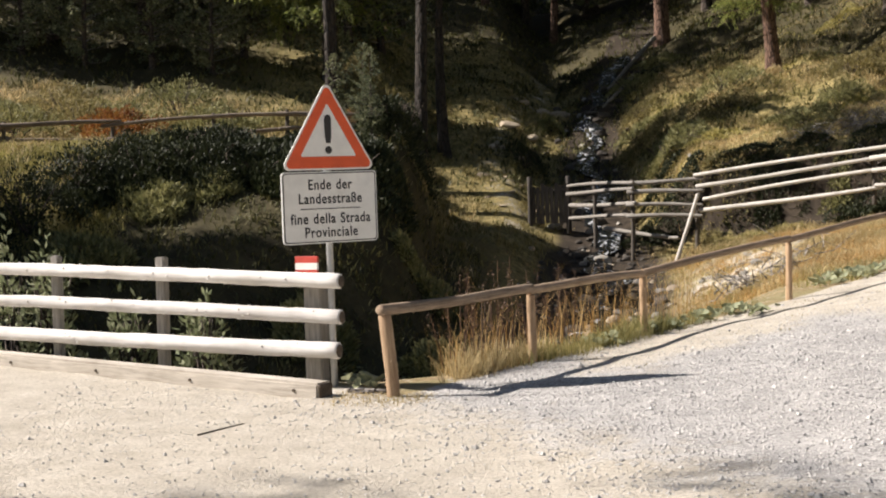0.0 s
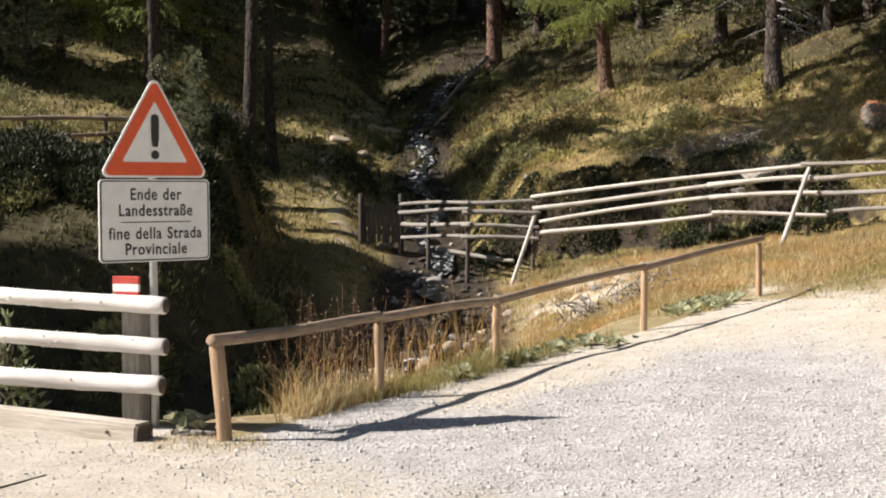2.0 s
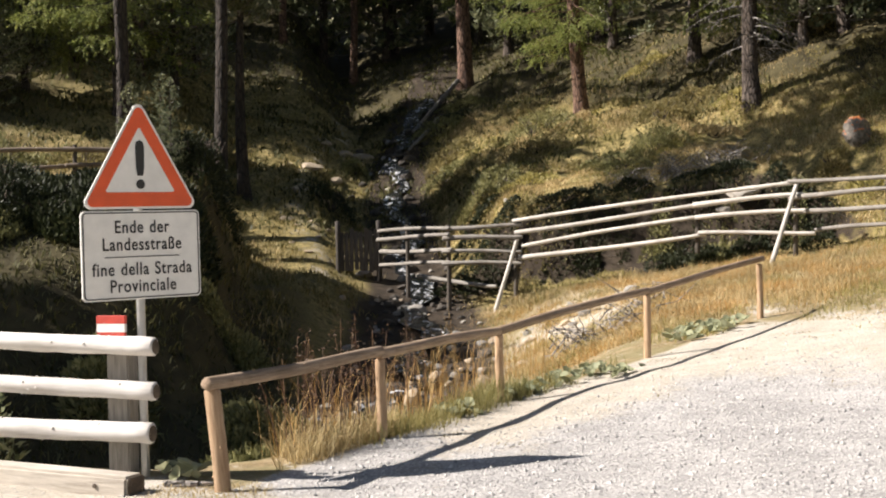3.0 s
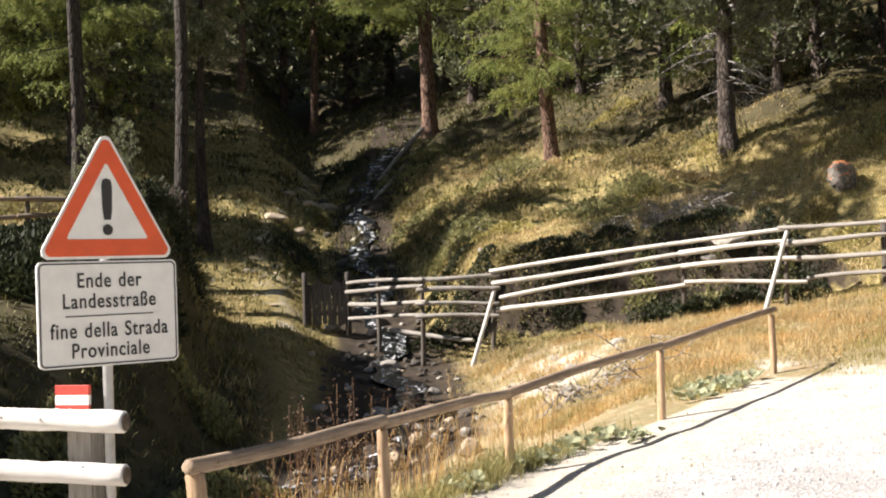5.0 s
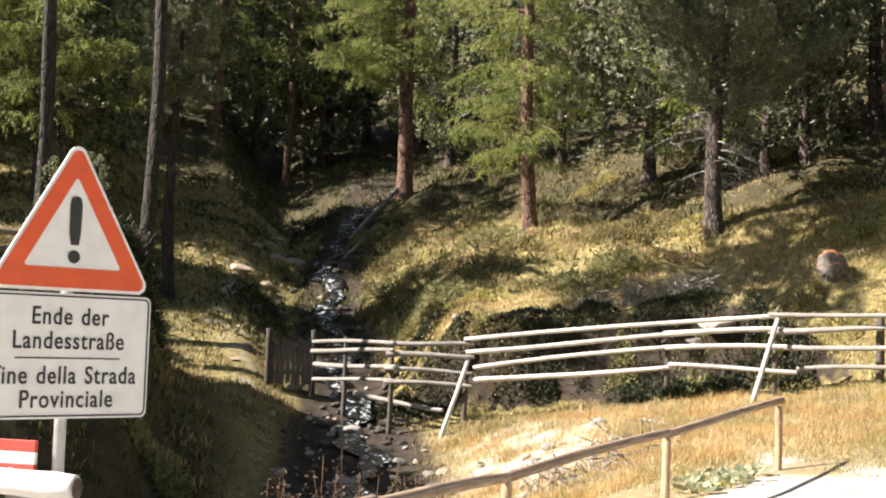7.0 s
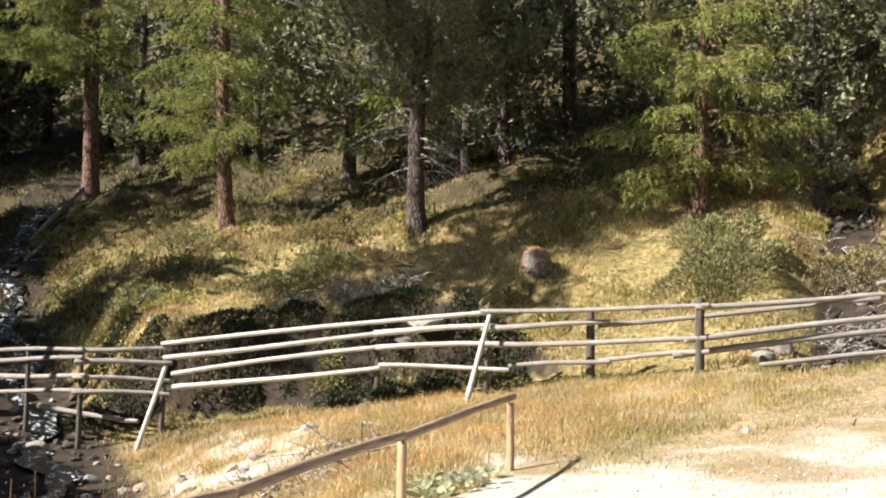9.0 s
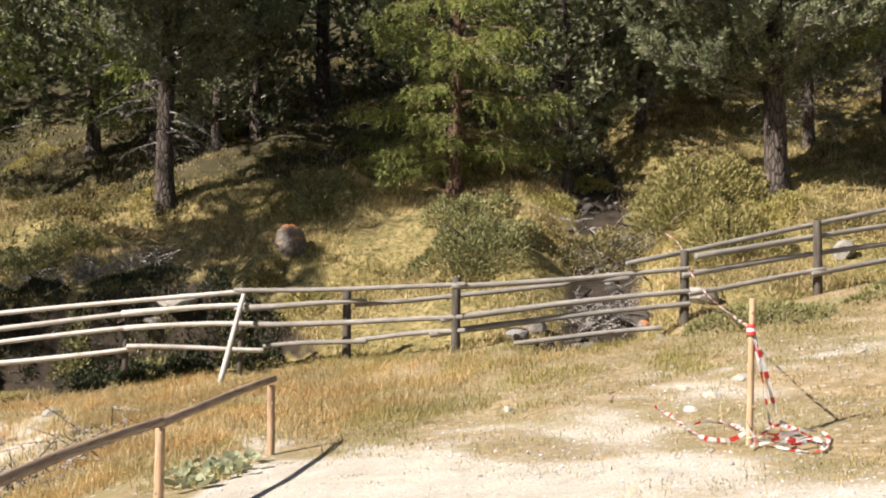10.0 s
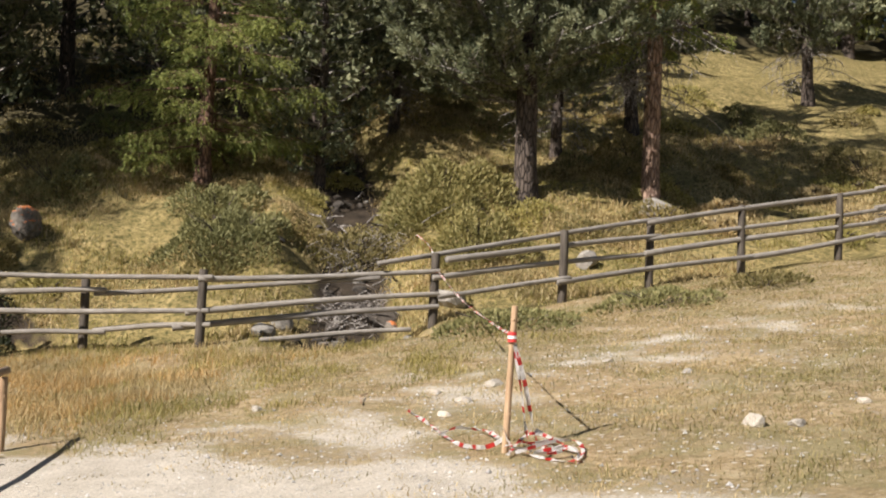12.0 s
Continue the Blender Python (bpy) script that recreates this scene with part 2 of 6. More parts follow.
M_GREENMIX = leafy("olive_turf", (0.19, 0.18, 0.065), (0.31, 0.28, 0.115), (0.46, 0.40, 0.19), 0.35)
M_GREEN = leafy("green_grass", (0.15, 0.135, 0.055), (0.26, 0.22, 0.095), (0.40, 0.33, 0.165), 0.35)
M_STRAW = leafy("straw_stalks", (0.42, 0.24, 0.085), (0.58, 0.37, 0.15), (0.72, 0.54, 0.29), 0.35)
M_LEAF = leafy("broad_leaves", (0.17, 0.20, 0.11), (0.27, 0.30, 0.18), (0.42, 0.44, 0.31), 0.3)
M_SHRUB = leafy("shrub_leaves", (0.14, 0.145, 0.065), (0.25, 0.245, 0.11), (0.38, 0.36, 0.18), 0.28)
# shrub leaves with the shade of the banks put into their colour
M_SHADELEAF = leafy("shaded_shrub_leaves", (0.018, 0.024, 0.011), (0.035, 0.045, 0.02), (0.06, 0.065, 0.03), 0.2)
M_SEED = leafy("dark_seed_heads", (0.05, 0.025, 0.015), (0.09, 0.05, 0.03), (0.14, 0.085, 0.05), 0.1)
M_HEATH = leafy("heath_twigs", (0.045, 0.05, 0.022), (0.11, 0.11, 0.045), (0.22, 0.20, 0.085), 0.2)
M_RUST = leafy("autumn_leaves", (0.20, 0.07, 0.025), (0.32, 0.13, 0.04), (0.36, 0.22, 0.06), 0.3)
M_STONE = stone("grey_stone", (0.20, 0.19, 0.17), (0.42, 0.40, 0.36))
M_PALE = stone("pale_stone", (0.40, 0.365, 0.31), (0.62, 0.58, 0.51))
M_DARKSTONE = stone("wet_dark_stone", (0.03, 0.026, 0.022), (0.11, 0.095, 0.078))
M_LICHEN = stone("lichen_boulder", (0.07, 0.062, 0.052), (0.26, 0.235, 0.20), (0.60, 0.20, 0.06))
M_WHITE = paint("sign_white", (0.80, 0.79, 0.75), 0.35, 0.08)
M_RED = paint("sign_red", (0.72, 0.095, 0.022), 0.35, 0.10)
M_BLACK = paint("sign_black", (0.016, 0.016, 0.016), 0.4)
M_STEEL = paint("galvanised_steel", (0.48, 0.48, 0.47), 0.45, 0.2, 0.7)
M_TAPEWHITE = paint("tape_white", (0.82, 0.80, 0.78), 0.35)
M_TAPERED = paint("tape_red", (0.65, 0.05, 0.045), 0.35)
M_PAINTRED = paint("mark_red", (0.52, 0.055, 0.035), 0.6, 0.3)
M_PAINTWHITE = paint("mark_white", (0.80, 0.78, 0.74), 0.6, 0.15)


# ---- helpers for building ----
def part(name, bm, material, parent=None, label="", smooth=False):
    me = bpy.data.meshes.new(name)
    bm.to_mesh(me)
    bm.free()
    me.materials.append(material)
    if smooth:
        me.shade_smooth()
    ob = new(name, me)
    ob.parent = parent
    return tagged(ob, label)


def sheet(name, verts, faces, material, parent=None, label="", smooth=False):
    """A mesh object from arrays."""
    me = bpy.data.meshes.new(name)
    me.from_pydata(np.asarray(verts).tolist(), [], np.asarray(faces).tolist())
    me.materials.append(material)
    if smooth:
        me.shade_smooth()
    ob = new(name, me)
    ob.parent = parent
    return tagged(ob, label)


def thing(name, at, label, category, group="", kind=""):
    ob = new(name)
    ob.empty_display_size = 0.1
    ob.location = at
    return tagged(ob, label, category, group, kind)


def pole_bm(length, r0, r1, sides=10, rings=8, wobble=0.0, seed=0, knots=0, rough=0.03):
    """A tapered, slightly crooked round pole along local z from the origin, with capped, softened ends."""
    rng = random.Random(seed)
    bm = bmesh.new()
    ph = rng.uniform(0, 6.28)
    loops = []
    zs = [0.0] + [0.012 * min(1, length)] + [length * k / rings for k in range(1, rings)] + [length - 0.012 * min(1, length), length]
    for i, z in enumerate(zs):
        f = z / length
        r = r0 + (r1 - r0) * f
        if i in (0, len(zs) - 1):
            r *= 0.86
        ox = wobble * (math.sin(f * 5.1 + ph) - math.sin(ph)) * (1 - f * 0.4)
        oy = wobble * (math.sin(f * 3.7 + ph * 2) - math.sin(ph * 2))
        loop = []
        for k in range(sides):
            a = 6.28318 * k / sides
            rr = r * (1 + 0.05 * math.sin(3 * a + z * 4 + ph) + rng.uniform(-rough, rough))
            loop.append(bm.verts.new((ox + rr * math.cos(a), oy + rr * math.sin(a), z)))
        loops.append(loop)
    for a, b in zip(loops, loops[1:]):
        for k in range(sides):
            bm.faces.new((a[k], a[(k + 1) % sides], b[(k + 1) % sides], b[k]))
    bm.faces.new(loops[0][::-1])
    bm.faces.new(loops[-1])
    for k in range(knots):
        z, a = rng.uniform(0.03, 0.97) * length, rng.uniform(0, 6.28)
        f, r = z / length, (r0 + (r1 - r0) * z / length) * 0.98
        ox = wobble * (math.sin(f * 5.1 + ph) - math.sin(ph)) * (1 - f * 0.4)
        oy = wobble * (math.sin(f * 3.7 + ph * 2) - math.sin(ph * 2))
        m = Matrix.Translation((ox + r * math.cos(a), oy + r * math.sin(a), z)) @ Matrix.Diagonal((1, 1, 1.5, 1))
        bmesh.ops.create_icosphere(bm, subdivisions=1, radius=0.010, matrix=m)
    return bm


def along(p0, p1):
    """The pose that lays local z from p0 to p1."""
    p0, p1 = Vector(p0), Vector(p1)
    return Matrix.Translation(p0) @ (p1 - p0).to_track_quat("Z", "Y").to_matrix().to_4x4()


def pole(name, p0, p1, r0, r1, material, parent, label="", wobble=0.0, seed=0, knots=0, sides=10, rings=8, rough=0.03):
    length = (Vector(p1) - Vector(p0)).length
    ob = part(name, pole_bm(length, r0, r1, sides, rings, wobble, seed, knots, rough), material, parent, label, smooth=True)
    ob.matrix_basis = (Matrix.Translation(parent.location).inverted() if parent else Matrix()) @ along(p0, p1)
    return ob


def box_bm(sx, sy, sz, bevel=0.008, segs=2):
    bm = bmesh.new()
    bmesh.ops.create_cube(bm, size=1, matrix=Matrix.Diagonal((sx, sy, sz, 1)))
    bmesh.ops.bevel(bm, geom=bm.edges[:], offset=bevel, segments=segs, affect="EDGES")
    return bm


def smooth01(v, a, b):
    f = np.clip((v - a) / (b - a), 0, 1)
    return f * f * (3 - 2 * f)


# ---- the lie of the land ----
def wave(x, y, s, seed):
    """Cheap smooth noise in -1..1 for arrays."""
    out = 0.0
    rng = random.Random(seed)
    for k in range(5):
        a, p, q = rng.uniform(0, 6.28), rng.uniform(0, 6.28), rng.uniform(0.7, 1.6)
        out = out + np.sin((x * math.cos(a) + y * math.sin(a)) * q * 6.28 / s + p + 0.6 * np.sin((x * math.sin(a) - y * math.cos(a)) * 4.1 / s + q))
    return out / 4


BROOK = [(9, 64, 12.0), (7.4, 56, 8.6), (5.5, 48.5, 6.0), (4.6, 45, 4.7), (4.3, 42, 3.2), (3.9, 36, 1.6), (3.6, 31, 0.35), (3.3, 26.5, -0.35),
         (2.6, 22, -0.8), (0.2, 17.5, -1.4), (-3.5, 14.3, -1.9), (-14, 12.5, -2.6), (-40, 10, -4)]
SIDE_BROOK = [(27, 37, 9.4), (23, 30, 6.6), (20.3, 26.2, 4.3), (17.6, 23.3, 2.7), (15.3, 20.9, 1.45), (14.6, 20.0, 1.35)]


def to_line(x, y, line):
    """Distance to a polyline and its height at the nearest place, for arrays."""
    best, zz = np.full(np.shape(x), 1e9), np.zeros(np.shape(x))
    for (ax, ay, az), (bx, by, bz) in zip(line, line[1:]):
        dx, dy = bx - ax, by - ay
        f = np.clip(((x - ax) * dx + (y - ay) * dy) / (dx * dx + dy * dy), 0, 1)
        d = np.hypot(x - ax - f * dx, y - ay - f * dy)
        near = d < best
        best, zz = np.where(near, d, best), np.where(near, az + f * (bz - az), zz)
    return best, zz


FENCE_X = [-60, 2.0, 4.2, 5.6, 10.7, 12.1, 13.2, 16.2, 18.5, 20.6, 24.2, 45, 80]
FENCE_Y = [33, 32.4, 29.2, 28.5, 25.1, 23.9, 22.4, 19.65, 18.7, 18.3, 16.5, 10, 0]


def rail_edge(x):
    """The y of the hand rail's line, behind which the ground drops to the brook."""
    return np.interp(x, [-60, -5, -0.6, -0.27, 1.0, 2.3, 4.36, 6.5, 8.5], [36, 10.6, 8.6, 7.95, 9.9, 11.7, 13.8, 16.0, 26])


def land(x, y):
    x, y = np.asarray(x, float), np.asarray(y, float)
    meadow = np.interp(x, [-60, 0.5, 2.3, 4.4, 6.5, 8.4, 12, 16, 20, 24, 45, 200], [0, 0, 0.08, 0.27, 0.54, 0.82, 1.45, 2.15, 2.95, 3.7, 7, 22])
    s = np.maximum(y - np.interp(x, FENCE_X, FENCE_Y), 0) * 0.86
    hill = 0.30 * np.maximum(s - 0.8, 0) + 0.05 * np.maximum(s - 34, 0)
    hill = hill + 0.62 * smooth01(s + 0.35 * wave(x, y, 2.2, 14), 1.3, 1.75) * smooth01(x, 3.5, 6) * (1 - smooth01(x, 11, 13))
    ledge = np.interp(s + 0.35 * wave(x, y, 2.2, 14), [1.2, 1.9, 9.0], [0, 0.95, 0])
    hill = hill + ledge * smooth01(x, 4.2, 6.0) * (1 - smooth01(x, 10.6, 12.6))
    right = meadow + hill * (1 + 0.012 * np.clip(x - 10, 0, 14))
    path = 1.0 + 0.32 * np.maximum(y - 32, 0) + 0.05 * np.maximum(y - 50, 0)
    q = smooth01(y, 30.5, 34)
    bank = 2.2 * smooth01(-x + 0.25 * wave(x, y, 2.4, 12), 0.15 + 0.35 * q, 1.15 + 3.65 * q) * smooth01(y, 16.5, 25.0) + 0.12 * np.maximum(-x - 5, 0) * smooth01(y, 24, 34)
    left = np.where(y > 32, path, 0.95 * smooth01(y, 14, 31)) + bank
    side = smooth01(x, 1.2, 4.6)
    z = left * (1 - side) + right * side
    z = z + (0.24 * wave(x, y, 7, 3) + 0.19 * wave(x, y, 2.6, 4) + 0.09 * wave(x, y, 1.1, 5)) * smooth01(s, 0.5, 5)
    z = z + 0.05 * wave(x, y, 3.0, 8) * smooth01(x, 7.5, 9.5) * (y > 8)
    d, zb = to_line(x, y, BROOK)
    wide = np.interp(y, [10, 18, 26, 30, 36, 45, 60], [6.5, 5.0, 3.8, 2.4, 2.4, 3.0, 3.0])
    carve = 1 - smooth01(d, 0.45, wide)
    z = z * (1 - carve) + np.minimum(zb, z) * carve
    d2, zb2 = to_line(x, y, SIDE_BROOK)
    carve2 = 1 - smooth01(d2, 0.35, 1.7)
    z = z * (1 - carve2) + np.minimum(zb2, z) * carve2
    # the road's own level shelf, held flat up to the bridge fence and the hand rail
    edge = y - rail_edge(x)
    shelf = 1 - smooth01(edge, 0.05, np.where(x > 3.5, 3.0, 0.9))
    shelf = np.where(x > 8.5, 0, shelf) * 1.0
    level = np.where(x < 0.5, 0.035 * np.clip(-x - 0.8, 0, 7) * smooth01(y, 5, 9.5), meadow)
    flat = np.where(x > 6.5, shelf * (1 - smooth01(x, 6.5, 8.5)), shelf)
    z = z * (1 - flat) + level * flat
    return z + 0.012 * wave(x, y, 1.1, 9) * smooth01(y, -30, 6)


def ground_z(x, y):
    return float(land(np.array([x]), np.array([y]))[0])


def spaced(knots):
    """Grid lines from (place, step) knots, the step changing smoothly between them."""
    out = [knots[0][0]]
    while out[-1] < knots[-1][0]:
        out.append(out[-1] + float(np.interp(out[-1], [k[0] for k in knots], [k[1] for k in knots])))
    return np.array(out)


def build_ground():
    xs = spaced([(-420, 30), (-60, 4), (-14, 0.5), (-5, 0.22), (0, 0.16), (10, 0.18), (24, 0.3), (40, 1.2), (80, 6), (420, 30)])
    ys = spaced([(-300, 30), (-40, 5), (0, 0.4), (4, 0.16), (17, 0.16), (32, 0.24), (50, 0.5), (80, 2.5), (420, 30)])
    X, Y = np.meshgrid(xs, ys)
    Z = land(X, Y)
    ny, nx = X.shape
    idx = np.arange(nx * ny).reshape(ny, nx)
    faces = np.stack([idx[:-1, :-1], idx[:-1, 1:], idx[1:, 1:], idx[1:, :-1]], -1).reshape(-1, 4)
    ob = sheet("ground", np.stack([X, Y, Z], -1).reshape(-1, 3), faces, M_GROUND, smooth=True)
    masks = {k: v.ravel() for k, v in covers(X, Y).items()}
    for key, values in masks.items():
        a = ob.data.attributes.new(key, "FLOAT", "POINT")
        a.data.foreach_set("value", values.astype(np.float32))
    return tagged(ob, "gravel forecourt rising into dry alpine meadow and wooded hillside", "ground", kind="structure")


def covers(X, Y):
    """Where gravel, turf, forest floor and stream bed lie, each 0..1; forest floor and bed also hold painted shade."""
    d, _ = to_line(X, Y, BROOK)
    d2, _ = to_line(X, Y, SIDE_BROOK)
    edge = Y - rail_edge(X)
    s = (Y - np.interp(X, FENCE_X, FENCE_Y)) * 0.86
    right_edge = np.interp(Y, [-5, 4, 9, 12, 14.5, 16], [10, 8.6, 7.6, 7.5, 7.3, 6.6]) + 0.7 * wave(X, Y, 3, 21) + 0.35 * wave(X, Y, 1.1, 22)
    road = (1 - smooth01(edge, -0.25, 0.25)) * (1 - smooth01(X - right_edge, -1.5, 1.7))
    gravel = smooth01(X + 0.55 * Y, 2.2, 6.2) * (1 - smooth01(X + 0.15 * Y, 4.8, 9.0)) * road * np.maximum(smooth01(-edge + 0.5 * wave(X, Y, 1.8, 29), 0.9, 3.4), 1 - smooth01(X, 0.6, 2.2))
    track = np.interp(X, [8, 11, 15, 20, 28], [13.6, 13.9, 14.0, 13.2, 11.5])
    bare = 0.36 * np.clip(1 - np.abs(Y - track) / 2.4, 0, 1) * smooth01(X, 7, 9.5) * (1 - 0.5 * smooth01(X, 14, 22)) * (0.7 + 0.5 * wave(X, Y, 1.3, 26)) + 0.2 * smooth01(wave(X, Y, 2.0, 23), 0.0, 0.7) * (X > 7) * (Y < 17)
    sandbank = np.clip(1 - np.hypot((X - 5.8 - 0.2 * (Y - 24)) / 1.8, (Y - 23.6) / 4.8), 0, 1) ** 0.5 * (0.85 + 0.5 * wave(X, Y, 1.5, 24))
    path = np.clip(1 - np.abs(X - np.interp(Y, [26, 32, 38, 43, 50], [1.2, 1.6, 0.9, 1.6, 3.2])) / 1.3, 0, 1) * smooth01(Y, 28.5, 31)
    turf = np.clip(1 - road - bare * 1.6 - sandbank * (0.78 + 0.35 * wave(X, Y, 0.8, 28)) - path * (0.36 + 0.35 * wave(X, Y, 1.0, 27)), 0, 1)
    woods_shade = np.clip(smooth01(s, np.interp(X, [8, 13, 24, 28], [15, 9.5, 9.5, 18]), np.interp(X, [8, 13, 24, 28], [21, 16, 16, 28])) * 0.85 + smooth01(-X, 2, 9) * smooth01(Y, 30, 38) * 0.7, 0, 1)
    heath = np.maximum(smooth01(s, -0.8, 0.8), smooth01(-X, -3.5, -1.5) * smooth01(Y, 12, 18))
    # shade of the gully bank and floor, painted with the dark forest floor colour
    woods_shade = np.maximum(woods_shade, 0.9 * smooth01(-X, -1.5, 0.5) * smooth01(Y, 10.5, 13) * (1 - smooth01(Y, 24.0, 26.5)) * (1 - smooth01(-X, 5.8, 7.2) * smooth01(Y, 18.5, 20.5)))
    woods_shade = np.maximum(woods_shade, 0.5 * smooth01(-X, -1.9, -0.6) * smooth01(X, -2.0, -0.5) * smooth01(Y, 21, 23) * (1 - smooth01(Y, 27, 30)))
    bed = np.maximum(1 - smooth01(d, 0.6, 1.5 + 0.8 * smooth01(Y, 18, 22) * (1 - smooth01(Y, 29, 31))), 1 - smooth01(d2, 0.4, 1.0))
    # dark soil band on the steep bank, with its shade painted in
    bank_shade = smooth01(s + 0.35 * wave(X, Y, 2.2, 14), 0.9, 1.3) * (1 - smooth01(s + 0.35 * wave(X, Y, 2.2, 14), 1.7, 2.1)) * smooth01(X, 3.8, 4.7) * (1 - smooth01(X, 11.5, 13))
    bed = np.maximum(bed, bank_shade)
    return {"gravel": gravel, "turf": turf, "woods_shade": woods_shade, "bed": bed, "heath": heath}


build_ground()


# ---- the road sign ----
def rounded_poly_bm(corners, r, thick, n=6):
    """A plate in the x-z plane with rounded corners, its face towards -y."""
    bm = bmesh.new()
    pts = []
    c = len(corners)
    for i in range(c):
        p, a, b = Vector(corners[i]), Vector(corners[i - 1]), Vector(corners[(i + 1) % c])
        u, w = (a - p).normalized(), (b - p).normalized()
        half = math.acos(max(-1, min(1, u.dot(w)))) / 2
        mid = p + (u + w).normalized() * r / math.sin(half)
        s, e = p + u * r / math.tan(half) - mid, p + w * r / math.tan(half) - mid
        for k in range(n + 1):
            v = s.lerp(e, k / n)
            pts.append(mid + v.normalized() * r)
    front = [bm.verts.new((p.x, -thick, p.y)) for p in pts]
    back = [bm.verts.new((p.x, 0, p.y)) for p in pts]
    bm.faces.new(front)
    bm.faces.new(back[::-1])
    m = len(pts)
    for k in range(m):
        bm.faces.new((front[k], back[k], back[(k + 1) % m], front[(k + 1) % m]))
    bmesh.ops.recalc_face_normals(bm, faces=bm.faces[:])
    return bm


def letters(text, size, at, parent, name="lettering", stretch=0.835):
    cu = bpy.data.curves.new(name, "FONT")
    cu.body, cu.size, cu.align_x, cu.align_y = text, size, "CENTER", "CENTER"
    cu.extrude, cu.offset, cu.space_character, cu.space_word = 0.0012, 0.0016, 1.12, 1.2
    tmp = new("text_source", cu)
    me = bpy.data.meshes.new_from_object(tmp.evaluated_get(bpy.context.evaluated_depsgraph_get()))
    bpy.data.objects.remove(tmp)
    bpy.data.curves.remove(cu)
    me.materials.clear()
    me.materials.append(M_BLACK)
    ob = new(name, me)
    ob.parent = parent
    ob.matrix_basis = Matrix.Translation(at) @ pose(0, 0, 0, 90) @ Matrix.Diagonal((stretch, 1, 1, 1))
    return ob


def frame_bm(outer, inner, r_out, r_in, depth, y):
    """A flat ring between two rounded outlines with equal corner counts."""
    bo, bi = rounded_poly_bm(outer, r_out, depth), rounded_poly_bm(inner, r_in, depth)
    n = len(bo.verts) // 2
    bo.verts.ensure_lookup_table(), bi.verts.ensure_lookup_table()
    bm = bmesh.new()
    o = [bm.verts.new((v.co.x, y, v.co.z)) for v in bo.verts[:n]]
    i = [bm.verts.new((v.co.x, y, v.co.z)) for v in bi.verts[:n]]
    ob_, ib_ = [bm.verts.new(v.co + Vector((0, 0.002, 0))) for v in o], [bm.verts.new(v.co + Vector((0, 0.002, 0))) for v in i]
    for k in range(n):
        j = (k + 1) % n
        for a, b in ((o, i), (ob_, o), (i, ib_)):
            bm.faces.new((a[k], a[j], b[j], b[k]))
    bo.free(), bi.free()
    bmesh.ops.recalc_face_normals(bm, faces=bm.faces[:])
    return bm


def tri(w, h, z):
    return [(-w / 2, z), (w / 2, z), (0, z + h)]


def rect(w, h, z):
    return [(-w / 2, z), (w / 2, z), (w / 2, z + h), (-w / 2, z + h)]


def road_sign():
    sign = thing("road_sign", (-0.79, 8.62, 0), "red-bordered warning triangle above a white lettered panel on steel pole", "road sign")
    sign.scale = (1.014, 1.014, 1.014)
    sign.rotation_euler = (radians(0.6), radians(-0.9), radians(SIGN_TURN))
    p = part("pole", pole_bm(2.5, 0.03, 0.03, 16, 4), M_STEEL, sign, "thin grey galvanised pole", smooth=True)
    p.location = (0.0, 0.0, -0.15)
    # triangle
    tw, th, tz = 0.905, 0.765, 1.872
    plate = part("warning_plate", rounded_poly_bm(tri(tw, th, tz), 0.045, 0.012), M_WHITE, sign, "white triangular plate with pale rim")
    plate.location.y = -0.035
    ring = part("red_border", frame_bm(tri(tw - 0.055, th - 0.048, tz + 0.016), tri(tw * 0.595, th * 0.595, tz + 0.115), 0.035, 0.012, 0.01, -0.016), M_RED, plate, "orange-red border band")
    bm = bmesh.new()
    prof = [(0.0, 0.022), (0.06, 0.031), (0.2, 0.034), (0.235, 0.026), (0.245, 0.0)]
    left = [bm.verts.new((-w, -0.0165, z)) for z, w in prof if w > 0]
    rightv = [bm.verts.new((w, -0.0165, z)) for z, w in prof if w > 0]
    tip = bm.verts.new((0, -0.0165, prof[-1][0]))
    for k in range(len(left) - 1):
        bm.faces.new((left[k], rightv[k], rightv[k + 1], left[k + 1]))
    bm.faces.new((left[-1], rightv[-1], tip))
    e = part("exclamation_bar", bm, M_BLACK, plate)
    e.location.z = tz + 0.228
    bm = bmesh.new()
    bmesh.ops.create_circle(bm, cap_ends=True, segments=20, radius=0.033, matrix=pose(0, -0.0165, 0, 90))
    e = part("exclamation_dot", bm, M_BLACK, plate)
    e.location.z = tz + 0.170
    # text panel
    pw, ph, pz = 0.905, 0.612, 1.248
    panel = part("text_panel", rounded_poly_bm(rect(pw, ph, pz), 0.035, 0.014), M_WHITE, sign, "white rectangular panel with black lettering")
    panel.location.y = -0.035
    part("panel_border", frame_bm(rect(pw - 0.02, ph - 0.02, pz + 0.01), rect(pw - 0.036, ph - 0.036, pz + 0.018), 0.03, 0.024, 0.01, -0.0175), M_BLACK, panel, "thin black outline")
    for text, size, z in (("Ende der", 0.122, 0.497), ("Landesstraße", 0.122, 0.378), ("fine della Strada", 0.122, 0.208), ("Provinciale", 0.122, 0.092)):
        letters(text, size, (0, -0.0172, pz + z), panel)
    d = part("divider_line", box_bm(0.57, 0.002, 0.007, 0.0008, 1), M_BLACK, panel)
    d.location = (0, -0.0165, pz + 0.295)
    for z in (1.45, 1.72, 2.05):
        c = part("clamp", box_bm(0.11, 0.07, 0.03, 0.006), M_STEEL, sign)
        c.location = (0, 0.006, z)
    return sign


SIGN_TURN = 33.0
road_sign()


